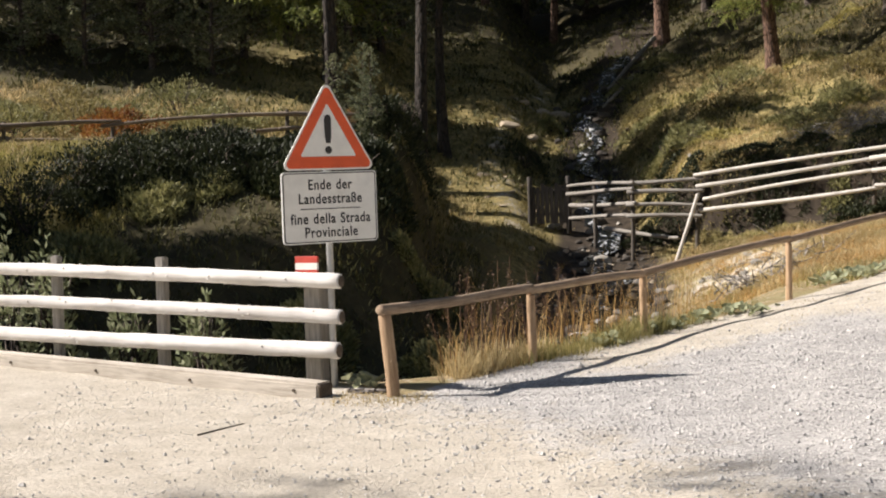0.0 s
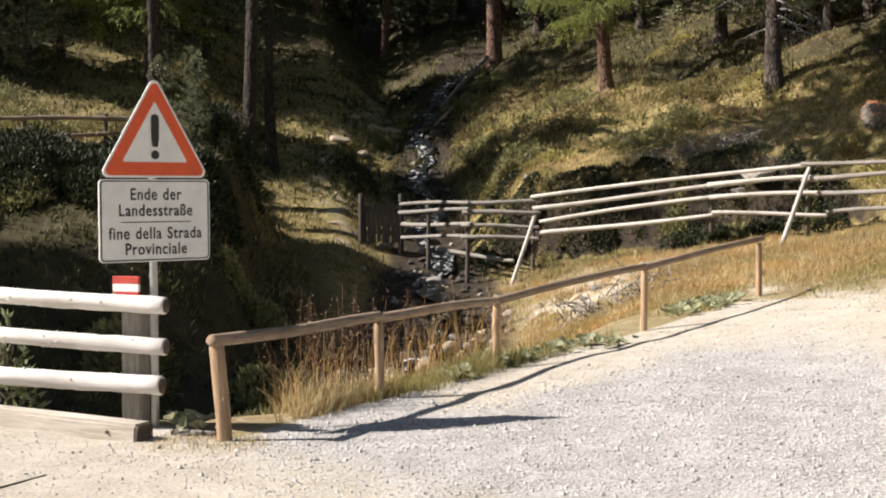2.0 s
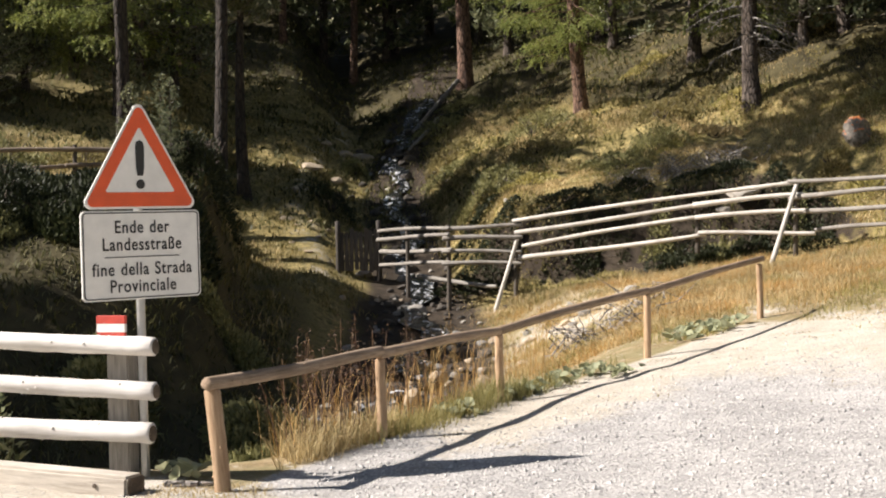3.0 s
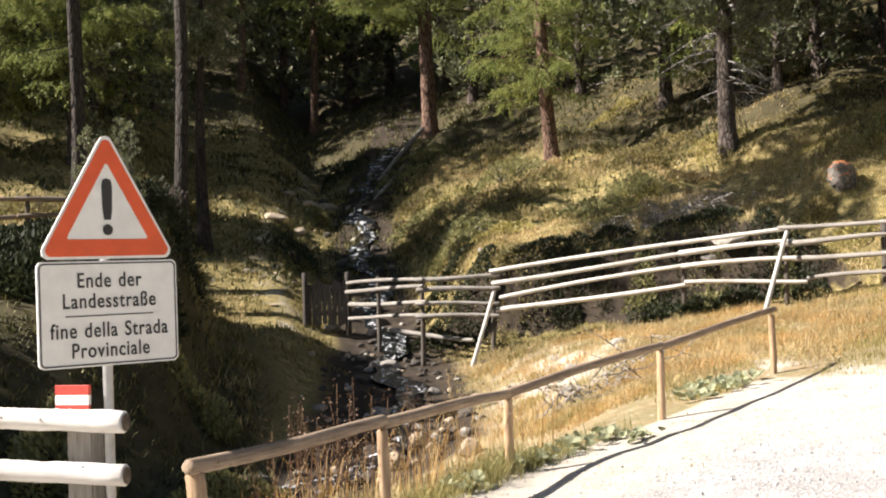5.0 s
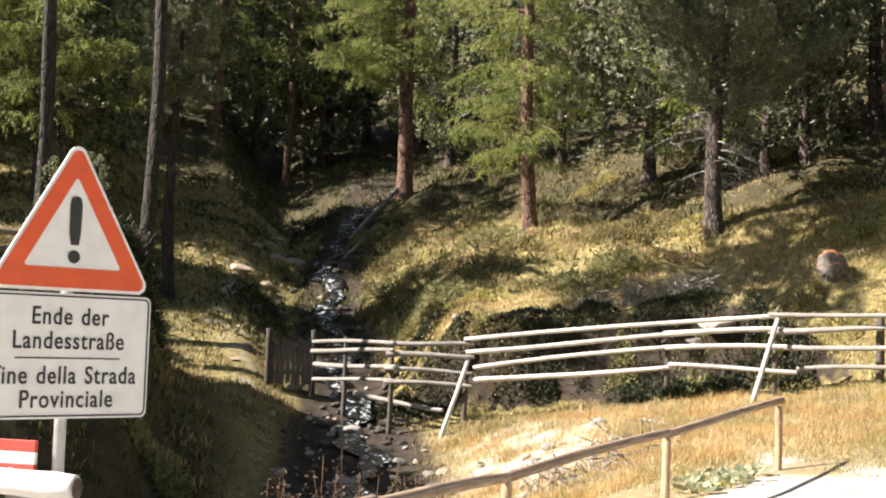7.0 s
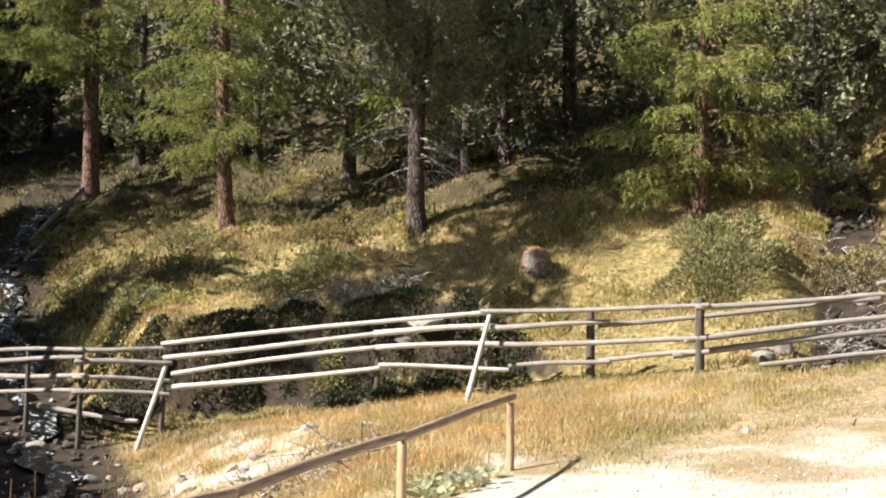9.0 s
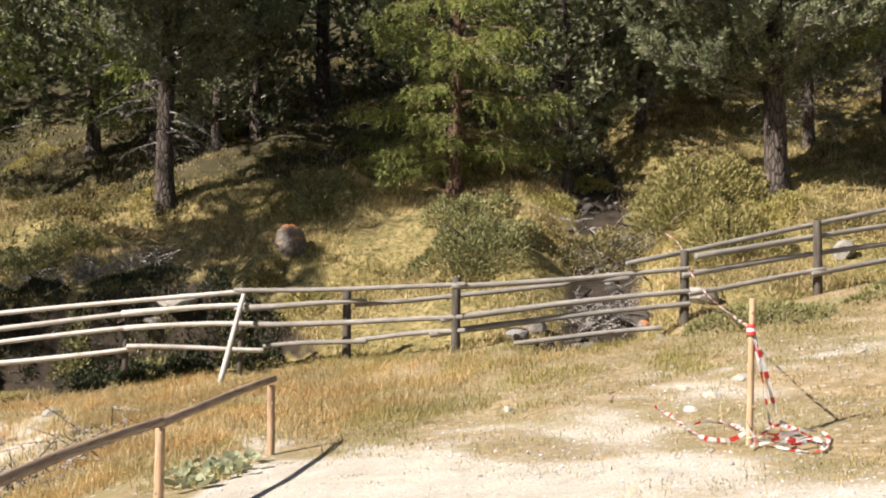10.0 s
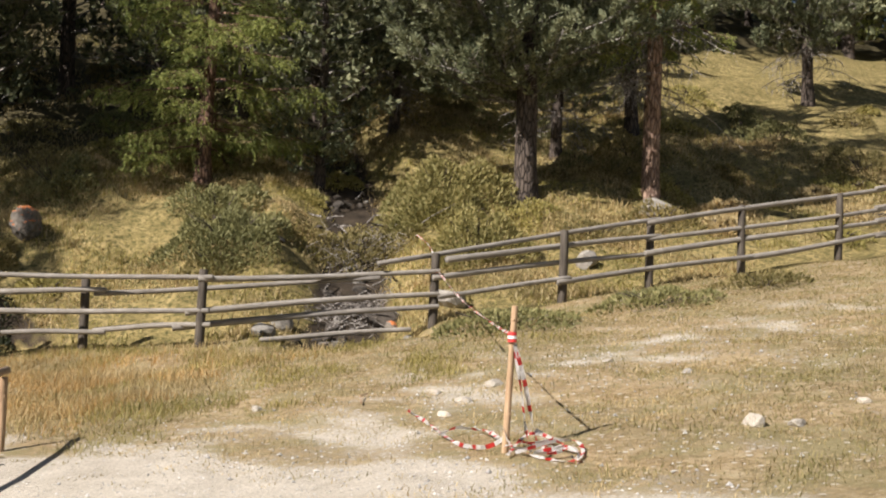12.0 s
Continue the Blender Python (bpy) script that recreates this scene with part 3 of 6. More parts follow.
# ---- the bridge's log fence ----
LOG_E, LOG_W = Vector((-0.69, 8.42, 0)), Vector((-7.8, 11.78, 0))
LOG_DIR = (LOG_W - LOG_E).normalized()


def log_fence():
    fence = thing("log_fence", LOG_E, "bridge railing of three thick pale weathered logs on grey posts", "fence")
    rise = 0.0228
    length = (LOG_W - LOG_E).length
    for k, (z, r) in enumerate(((0.935, 0.062), (0.625, 0.060), (0.335, 0.068))):
        off = Vector((-0.03 * (k == 2), 0, 0))
        p0 = LOG_E + off + Vector((0, 0, z))
        p1 = LOG_W + Vector((0, 0, z + rise * length))
        pole("rail_log", p0, p1, r + 0.004, r - 0.010, M_LOG, fence, "bleached round log with small knots", 0.018, 11 + k, 80, 16, 70, 0.055)
        bm = bmesh.new()
        bmesh.ops.create_circle(bm, cap_ends=True, segments=16, radius=r * 0.84)
        cap = part("log_end", bm, M_ENDGRAIN, fence, "dark sawn log end")
        cap.matrix_basis = Matrix.Translation(fence.location).inverted() @ along(p0 - LOG_DIR * 0.003, p0 - LOG_DIR)
    out = Vector((LOG_DIR.y, -LOG_DIR.x, 0)) * -1
    if out.y < 0:
        out = -out
    for u, w, top in ((0.36, 0.175, 0.98), (2.02, 0.105, 1.15), (3.3, 0.10, 1.17), (4.9, 0.10, 1.2), (6.6, 0.1, 1.2)):
        c = LOG_E + LOG_DIR * u + out * (0.075 + w / 2)
        h = top + 0.55
        p = part("post", box_bm(w, w * 0.8, h, 0.012), M_POSTGREY, fence, "squared grey weathered post")
        p.location = c - fence.location + Vector((0, 0, top - h / 2))
        p.rotation_euler = (0, 0, math.atan2(-LOG_DIR.y, -LOG_DIR.x))
        if w > 0.15:
            for n, (z0, hh, mat, lab) in enumerate(((0.97, 0.062, M_PAINTRED, "red painted stripe"), (1.032, 0.060, M_PAINTWHITE, "white painted stripe"), (1.092, 0.058, M_PAINTRED, "red painted stripe"))):
                b = part("trail_mark", box_bm(0.225 + 0.002 * n, 0.03, hh, 0.003, 1), mat, fence, lab)
                b.location = c - out * 0.10 - LOG_DIR * -0.02 - fence.location + Vector((0, 0, z0 + hh / 2))
                b.rotation_euler = p.rotation_euler
    return fence


def kerb_beam():
    a, b = Vector((-0.80, 7.95, -0.04)), Vector((-8.0, 12.2, 0.19))
    ob = part("kerb_beam", box_bm(0.2, 0.19, (b - a).length, 0.02, 2), M_BEAM, None)
    ob.matrix_basis = along(a.lerp(b, 0.5) + Vector((0, 0, 0.075)), b + Vector((0, 0, 0.075)))
    tagged(ob, "long squared timber kerb beam at the foot of the log fence", "beam")
    end = part("beam_end", box_bm(0.17, 0.17, 0.03, 0.01), M_ENDGRAIN, ob, "dark cracked end grain")
    end.location = (0, 0, -(b - a).length / 2 - 0.003)
    for k in range(5):
        bm = bmesh.new()
        bmesh.ops.create_cone(bm, cap_ends=True, segments=10, radius1=0.016, radius2=0.014, depth=0.02)
        bolt = part("bolt", bm, M_ENDGRAIN, ob)
        bolt.matrix_basis = Matrix.Translation((0.1, 0.02, -(b - a).length / 2 + 0.25 + 1.15 * k)) @ pose(0, 0, 0, 0, 90, 0)
        bolt2 = part("bolt", bmesh_copy_cone(), M_ENDGRAIN, ob)
        bolt2.matrix_basis = Matrix.Translation((0.0, -0.095, -(b - a).length / 2 + 0.25 + 1.15 * k)) @ pose(0, 0, 0, 90, 0, 0)
    return ob


def bmesh_copy_cone():
    bm = bmesh.new()
    bmesh.ops.create_cone(bm, cap_ends=True, segments=10, radius1=0.016, radius2=0.014, depth=0.02)
    return bm


log_fence()
kerb_beam()

# ---- the hand rail along the drop ----
RAIL_FEET = [(-0.27, 7.95), (0.99, 9.89), (2.30, 11.69), (4.36, 13.79), (6.50, 15.95)]
RAIL_TOPS = [0.70, 0.70, 0.745, 0.995, 1.285]


def hand_rail():
    rail = thing("hand_rail", (*RAIL_FEET[0], 0), "single round wooden hand rail on short peeled posts", "railing")
    tops = []
    for k, ((x, y), top) in enumerate(zip(RAIL_FEET, RAIL_TOPS)):
        lean = 0.05 if k == 0 else 0.0
        foot = (x + lean, y, ground_z(x, y) - 0.25)
        pole("post", foot, (x - lean * 0.4, y, top - 0.02), 0.058 if k == 0 else 0.043, 0.054 if k == 0 else 0.040, M_TAN, rail, "round peeled tan post", 0.006, 40 + k, 4, 12, 6)
        tops.append(Vector((x, y, top + 0.02)))
    tops[0] += (tops[0] - tops[1]).normalized() * 0.10
    tops[-1] += (tops[-1] - tops[-2]).normalized() * 0.12
    for k, (a, b) in enumerate(zip(tops, tops[1:])):
        d = (b - a).normalized()
        pole("rail", a - d * 0.02 * (k > 0), b + d * 0.02, 0.047 - 0.002 * k, 0.045 - 0.002 * k, M_RAIL, rail, "long peeled pole", 0.014, 60 + k, 10, 12, 12)
    return rail


hand_rail()

# ---- the old field fences of split poles ----
def field_fence(name, label, posts, rails, rail_mat, struts=(), seed=0, post_r=0.055):
    """posts: x, y, foot and top; rails: lists of ends x, y, z; struts: foot and head."""
    f = thing(name, (posts[0][0], posts[0][1], posts[0][2]), label, "fence")
    for k, (x, y, z0, z1) in enumerate(posts):
        pole("post", (x, y, z0 - 0.2), (x + 0.01, y, z1), post_r, post_r * 0.85, M_DARKWOOD, f, "dark split post", 0.008, seed + k, 2, 8, 5)
    for k, (a, b) in enumerate(rails):
        pole("rail", a, b, 0.052 + 0.008 * ((k * 7) % 3 - 1), 0.042, rail_mat, f, "bleached grey pole", 0.026, seed + 30 + k, 8, 9, 12)
    for k, (a, b) in enumerate(struts):
        pole("strut", a, b, 0.05, 0.042, M_GREYRAIL, f, "slanting grey prop", 0.01, seed + 80 + k, 3, 9, 6)
    return f


def rails_between(pts, heights, lap=0.25, z_jit=0.03, seed=0):
    """Overlapping poles along a line of points x, y, z, at heights above them."""
    rng = random.Random(seed)
    out = []
    for h in heights:
        for a, b in zip(pts, pts[1:]):
            a, b = Vector(a), Vector(b)
            d = (b - a).normalized() * lap
            off = Vector((rng.uniform(-0.05, 0.05), rng.uniform(-0.05, 0.05), 0))
            out.append((a - d + off + Vector((0, 0, h + rng.uniform(-z_jit, z_jit))), b + d + off + Vector((0, 0, h + rng.uniform(-z_jit, z_jit)))))
    return out


# from the brook up to the meadow corner
MID_RAILS = [
    ((5.56, 28.53, 2.07), (10.77, 25.06, 2.73)),
    ((5.60, 28.50, 1.81), (9.10, 26.22, 2.26)),
    ((8.98, 26.31, 2.30), (10.85, 24.98, 2.42)),
    ((5.74, 28.41, 1.51), (9.16, 26.18, 2.08)),
    ((9.02, 26.28, 2.04), (11.08, 24.74, 2.13)),
    ((5.67, 28.46, 1.25), (9.19, 26.17, 1.72)),
    ((9.06, 26.25, 1.72), (11.01, 24.81, 1.71)),
]
RIGHT_RAILS = [
    ((10.61, 25.19, 2.72), (13.14, 21.69, 2.73)),
    ((12.99, 21.88, 2.73), (16.28, 19.62, 3.02)),
    ((10.62, 25.19, 2.40), (12.23, 23.35, 2.47)),
    ((12.12, 23.56, 2.45), (15.44, 20.18, 2.84)),
    ((10.71, 25.13, 2.11), (13.11, 21.71, 2.18)),
    ((12.89, 22.06, 2.18), (16.28, 19.62, 2.65)),
    ((11.01, 24.81, 1.73), (12.24, 23.34, 1.85)),
    ((12.13, 23.54, 1.84), (13.15, 21.69, 1.99)),
    ((12.79, 22.25, 1.93), (16.28, 19.62, 2.44)),
    ((13.81, 21.25, 1.78), (15.90, 19.88, 2.01)),
]
FAR_RAILS = [
    ((15.36, 20.18, 3.12), (20.70, 18.28, 4.27)),
    ((20.40, 18.38, 4.21), (25.31, 16.13, 5.32)),
    ((16.38, 19.59, 3.25), (20.71, 18.27, 3.96)),
    ((20.41, 18.38, 3.91), (25.31, 16.13, 4.92)),
    ((16.17, 19.69, 2.93), (20.67, 18.30, 3.70)),
    ((20.35, 18.38, 3.64), (25.32, 16.13, 4.67)),
    ((16.26, 19.64, 2.62), (18.57, 18.66, 3.03)),
    ((18.30, 18.75, 2.98), (22.40, 17.38, 3.71)),
    ((22.18, 17.49, 3.67), (25.32, 16.13, 4.36)),
    ((25.05, 16.22, 5.26), (28.4, 15.1, 6.02)),
    ((25.05, 16.22, 4.87), (28.4, 15.1, 5.66)),
    ((25.05, 16.22, 4.61), (28.4, 15.1, 5.34)),
    ((25.05, 16.22, 4.31), (28.4, 15.1, 5.02)),
]
field_fence("field_fence", "old fence of silvery grey poles with slanting props", [(5.62, 28.62, ground_z(5.6, 28.6), 1.85), (9.08, 26.36, 1.5, 2.36), (10.75, 25.2, 1.4, 2.80)],
            MID_RAILS, M_GREYRAIL, [((5.0, 28.06, -0.05), (5.66, 28.5, 1.78)), ((9.72, 23.9, 1.05), (10.78, 25.1, 2.72))], 100)
field_fence("field_fence", "grey pole fence crossing the side brook", [(12.1, 23.8, 1.5, 2.78), (13.06, 21.86, 1.5, 2.89), (16.26, 19.74, 2.1, 3.36)],
            RIGHT_RAILS, M_GREYWOOD, (), 140, 0.085)
field_fence("field_fence", "grey pole fence climbing the meadow edge", [(18.48, 18.78, 2.7, 3.92), (20.59, 18.44, 3.06, 4.27), (22.28, 17.54, 3.45, 4.70), (24.27, 16.6, 3.8, 5.10), (28.0, 15.3, 4.4, 6.0)],
            FAR_RAILS, M_GREYWOOD, (), 180, 0.085)
low_line = [(2.95, 32.2, 0), (4.2, 29.15, 0), (5.66, 28.5, 0)]
field_fence("brook_fence", "old grey poles across the brook beside the gate", [(3.45, 30.9, -0.1, 2.06), (4.2, 29.25, 0.1, 2.02)],
            rails_between(low_line, (1.12, 1.44, 1.73, 1.94), 0.12, 0.03, 8) + [((3.6, 30.3, 0.86), (5.2, 28.7, 0.66))], M_GREYWOOD, (), 220)
left_line = [(-13, 25.6, 2.6), (-9.7, 26.1, 2.6), (-7.5, 26.75, 2.62), (-5.35, 27.2, 2.75), (-3.75, 27.5, 2.8), (-1.4, 28.2, 2.85)]
field_fence("bank_fence", "low fence of three brown poles on top of the bank", [(x, y, ground_z(x, y), z + 0.98) for x, y, z in left_line],
            rails_between(left_line, (0.25, 0.56, 0.88), 0.2, 0.03, 9), M_BROWNRAIL, (), 260, 0.05)


def picket_gate():
    g = thing("picket_gate", (2.0, 32.4, 0.9), "small dark weathered picket gate standing across the path", "gate")
    a, b = Vector((1.9, 32.45, 0)), Vector((2.9, 32.3, 0))
    rng = random.Random(4)
    for x in (a, b):
        pole("gate_post", x + Vector((0, 0, 0.7)), x + Vector((0, 0, 2.2)), 0.075, 0.065, M_GATE, g, "", 0.006, 7, 2, 9, 5)
    for k in range(8):
        c = a.lerp(b, (k + 0.75) / 8.5)
        bm = box_bm(0.105, 0.03, 1.05 + rng.uniform(-0.06, 0.08), 0.006)
        for v in bm.verts:
            if v.co.z > 0.4 and abs(v.co.x) > 0.02:
                v.co.z -= 0.06
        p = part("picket", bm, M_GATE, g)
        p.location = c - g.location + Vector((0, -0.05, 1.5 + rng.uniform(-0.03, 0.03)))
        p.rotation_euler = (0, radians(rng.uniform(-2, 2)), radians(-8))
    for z in (1.2, 1.8):
        pole("crossbar", a + Vector((0, 0, z)), b + Vector((0, 0, z + 0.03)), 0.035, 0.03, M_GATE, g, "", 0.005, 9)
    return g


picket_gate()


# ---- plants: builders ----
class Tris:
    """Gathers loose flat leaves quickly."""

    def __init__(self):
        self.v, self.f, self.n = [], [], 0

    def blades(self, base, way, side, length, width):
        """A flat spindle for each row: base, direction, side vector, length and width."""
        base, way, side = np.asarray(base), np.asarray(way), np.asarray(side)
        L, W = np.reshape(length, (-1, 1)), np.reshape(width, (-1, 1))
        a = base - side * W * 0.2
        b = base + way * L * 0.5 + side * W * 0.5
        c = base + way * L
        d = base + way * L * 0.5 - side * W * 0.5
        m = len(base)
        self.v.append(np.stack([a, b, c, d], 1).reshape(-1, 3))
        self.f.append(np.arange(m)[:, None] * 4 + self.n + np.array([0, 1, 2, 3]))
        self.n += 4 * m

    def bent(self, base, way, side, length, width, bend):
        """Grass blades of two segments, tapering and bending over."""
        base, way, side, bend = (np.asarray(q) for q in (base, way, side, bend))
        L, W = np.reshape(length, (-1, 1)), np.reshape(width, (-1, 1))
        m1 = base + way * L * 0.55
        tip = base + way * L * 0.9 + bend * L * 0.45
        m = len(base)
        self.v.append(np.stack([base - side * W * 0.5, base + side * W * 0.5, m1 + side * W * 0.38, m1 - side * W * 0.38, tip], 1).reshape(-1, 3))
        i = np.arange(m)[:, None] * 5 + self.n
        self.f += [i + np.array([0, 1, 2, 3]), np.concatenate([i + np.array([3, 2, 4])], 1)]
        self.n += 5 * m

    def mesh(self, name, material, parent=None, label=""):
        me = bpy.data.meshes.new(name)
        faces = [row for block in self.f for row in block.tolist()]
        me.from_pydata(np.concatenate(self.v).tolist(), [], faces)
        me.materials.append(material)
        ob = new(name, me)
        ob.parent = parent
        return tagged(ob, label, kind="stuff")


def unit(a):
    return a / np.maximum(np.linalg.norm(a, axis=-1, keepdims=True), 1e-9)


def sticks_mesh(name, sticks, material, parent=None, label="", sides=4):
    """Many thin tapered twigs as one mesh: (points, radius at each end)."""
    V, F = [], []
    for pts, r0, r1 in sticks:
        start = len(V)
        n = len(pts)
        for k, p in enumerate(pts):
            r = r0 + (r1 - r0) * k / (n - 1)
            d = Vector(pts[min(k + 1, n - 1)]) - Vector(pts[max(k - 1, 0)])
            u = d.orthogonal().normalized()
            w = d.cross(u).normalized()
            for s in range(sides):
                a = 6.28318 * s / sides
                V.append(tuple(Vector(p) + (u * math.cos(a) + w * math.sin(a)) * r))
        for k in range(n - 1):
            for s in range(sides):
                a, b = start + k * sides + s, start + k * sides + (s + 1) % sides
                F.append((a, b, b + sides, a + sides))
        if sides > 4:
            F.append(tuple(range(start + sides - 1, start - 1, -1)))
            F.append(tuple(range(start + (n - 1) * sides, start + n * sides)))
    me = bpy.data.meshes.new(name)
    me.from_pydata(V, [], F)
    me.materials.append(material)
    ob = new(name, me)
    ob.parent = parent
    return tagged(ob, label, kind="stuff")


def trunk_of(tree, height, r, mat, seed, lean=0.0):
    bm = bmesh.new()
    rng = random.Random(seed)
    sides, rings = 12, 22
    loops = []
    for i in range(rings + 1):
        f = (i / rings) ** 1.4
        z = -0.5 + (height + 0.5) * f
        rr = r * (1 - f) ** 0.85 + 0.01
        if z < 0.8:
            rr *= 1 + 0.55 * max(0, (0.8 - z) / 1.3) ** 2
        ox = lean * max(z, 0) + 0.05 * math.sin(z * 0.7 + seed)
        loop = []
        for k in range(sides):
            a = 6.28318 * k / sides
            q = rr * (1 + 0.06 * math.sin(2 * a + seed) + rng.uniform(-0.05, 0.05) + (0.12 * math.sin(5 * a + seed) if z < 0.4 else 0))
            loop.append(bm.verts.new((ox + q * math.cos(a), 0.03 * math.sin(z * 0.9) + q * math.sin(a), z)))
        loops.append(loop)
    for a, b in zip(loops, loops[1:]):
        for k in range(sides):
            bm.faces.new((a[k], a[(k + 1) % sides], b[(k + 1) % sides], b[k]))
    bm.faces.new(loops[-1])
    return part("trunk", bm, mat, tree, smooth=True)


def spray(leaf, rng, pts, way, step, long, wide, splay):
    """Needles set along straight twigs: pts are the twigs' feet, way their full vectors."""
    length = np.linalg.norm(way, axis=1)
    n = np.maximum(2, (length / step).astype(int))
    idx = np.repeat(np.arange(len(pts)), n)
    f = rng.uniform(0.05, 1.0, len(idx))
    sag = np.stack([0 * f, 0 * f, -0.22 * length[idx] * f * f], 1)
    c = pts[idx] + way[idx] * f[:, None] + sag + rng.normal(0, 0.008, (len(idx), 3))
    d = unit(unit(way)[idx] + rng.normal(0, splay, c.shape))
    s = unit(np.cross(d, rng.normal(0, 1, c.shape)))
    leaf.blades(c, d, s, long * rng.uniform(0.7, 1.35, len(c)), wide * rng.uniform(0.7, 1.3, len(c)))


def larch_limb(leaf, rng, sticks, spine, u, span, fine):
    """Side twigs in a drooping fan off the limb, each hung with short fingers, all set with needle tufts."""
    out = unit(spine[-1] - spine[0])
    lat = unit(np.array([-out[1], out[0], 0.0]))
    m = int(max(5, 8.5 * span * (1.0 if fine > 0.5 else 0.7)))
    t = np.sort(rng.uniform(0.16, 1.0, m))
    p = np.stack([np.interp(t, u, spine[:, k]) for k in range(3)], 1)
    sgn = np.where(np.arange(m) % 2 == 0, 1.0, -1.0)[:, None]
    tw = unit(lat * sgn * rng.uniform(0.35, 1.0, (m, 1)) + out * rng.uniform(0.35, 1.0, (m, 1)) + np.array([0, 0, -1]) * rng.uniform(0.0, 0.55, (m, 1)))
    tl = (0.18 + 0.30 * span * (1.12 - t)) * rng.uniform(0.55, 1.2, m)
    way = tw * tl[:, None]
    for k in range(0, m if fine > 0.5 else 0):
        sticks.append(([tuple(p[k]), tuple(p[k] + way[k] * 0.55 + np.array([0, 0, -0.06 * tl[k]])), tuple(p[k] + way[k] + np.array([0, 0, -0.22 * tl[k]]))], 0.007, 0.003))
    step, long, wide = (0.027, 0.088, 0.023) if fine > 0.5 else (0.10, 0.19, 0.062)
    spray(leaf, rng, p, way, step, long, wide, 0.38)
    n = (5 if fine > 0.5 else 3)
    i = np.repeat(np.arange(m), n)
    f = rng.uniform(0.15, 1.0, len(i))
    q = p[i] + way[i] * f[:, None] + np.stack([0 * f, 0 * f, -0.22 * tl[i] * f * f], 1)
    fw = unit(tw[i] * rng.uniform(0.2, 0.9, (len(i), 1)) + rng.normal(0, 0.45, (len(i), 3)) + np.array([0, 0, -0.55])) * rng.uniform(0.08, 0.34, (len(i), 1))
    spray(leaf, rng, q, fw, step, long, wide, 0.32)


def pine_limb(leaf, rng, sticks, spine, u, span, fine):
    """Upturned branchlets, each ending in a rounded brush of needles."""
    out = unit(spine[-1] - spine[0])
    lat = unit(np.array([-out[1], out[0], 0.0]))
    m = int(max(4, (16.0 if fine > 0.5 else 5.5 if fine > 0.2 else 4.0) * span))
    t = rng.uniform(0.10, 1.03, m) ** 0.85
    p = np.stack([np.interp(t, u, spine[:, k]) for k in range(3)], 1)
    tip = p + lat * (rng.normal(0, 0.24, (m, 1)) * (0.35 + 0.45 * span) * (1.1 - 0.6 * t[:, None])) + np.array([0, 0, 1]) * rng.uniform(-0.10, 0.30, (m, 1)) + out * rng.uniform(0.0, 0.25, (m, 1))
    for k in range(0, m if fine > 0.5 else 0):
        sticks.append(([tuple(p[k]), tuple((p[k] + tip[k]) / 2 + np.array([0, 0, -0.03])), tuple(tip[k])], 0.010, 0.005))
    ax = unit(out * 0.55 + np.array([0, 0, 0.75]) + rng.normal(0, 0.35, (m, 3)))
    big = rng.uniform(0.20, 0.36, m)
    k = 42 if fine > 0.5 else 8 if fine > 0.2 else 6
    i = np.repeat(np.arange(m), k)
    f = rng.uniform(0.0, 1.0, len(i))
    c = tip[i] + ax[i] * (big[i] * (f - 0.25))[:, None]
    rad = unit(np.cross(ax[i], rng.normal(0, 1, c.shape)))
    d = unit(ax[i] * (0.35 + 0.7 * f[:, None]) + rad * rng.uniform(0.5, 1.0, (len(i), 1)))
    s = unit(np.cross(d, rng.normal(0, 1, c.shape)))
    long, wide = (0.145, 0.034) if fine > 0.5 else (0.25, 0.105) if fine > 0.2 else (0.36, 0.15)
    leaf.blades(c, d, s, long * rng.uniform(0.7, 1.2, len(c)), wide * rng.uniform(0.7, 1.3, len(c)))


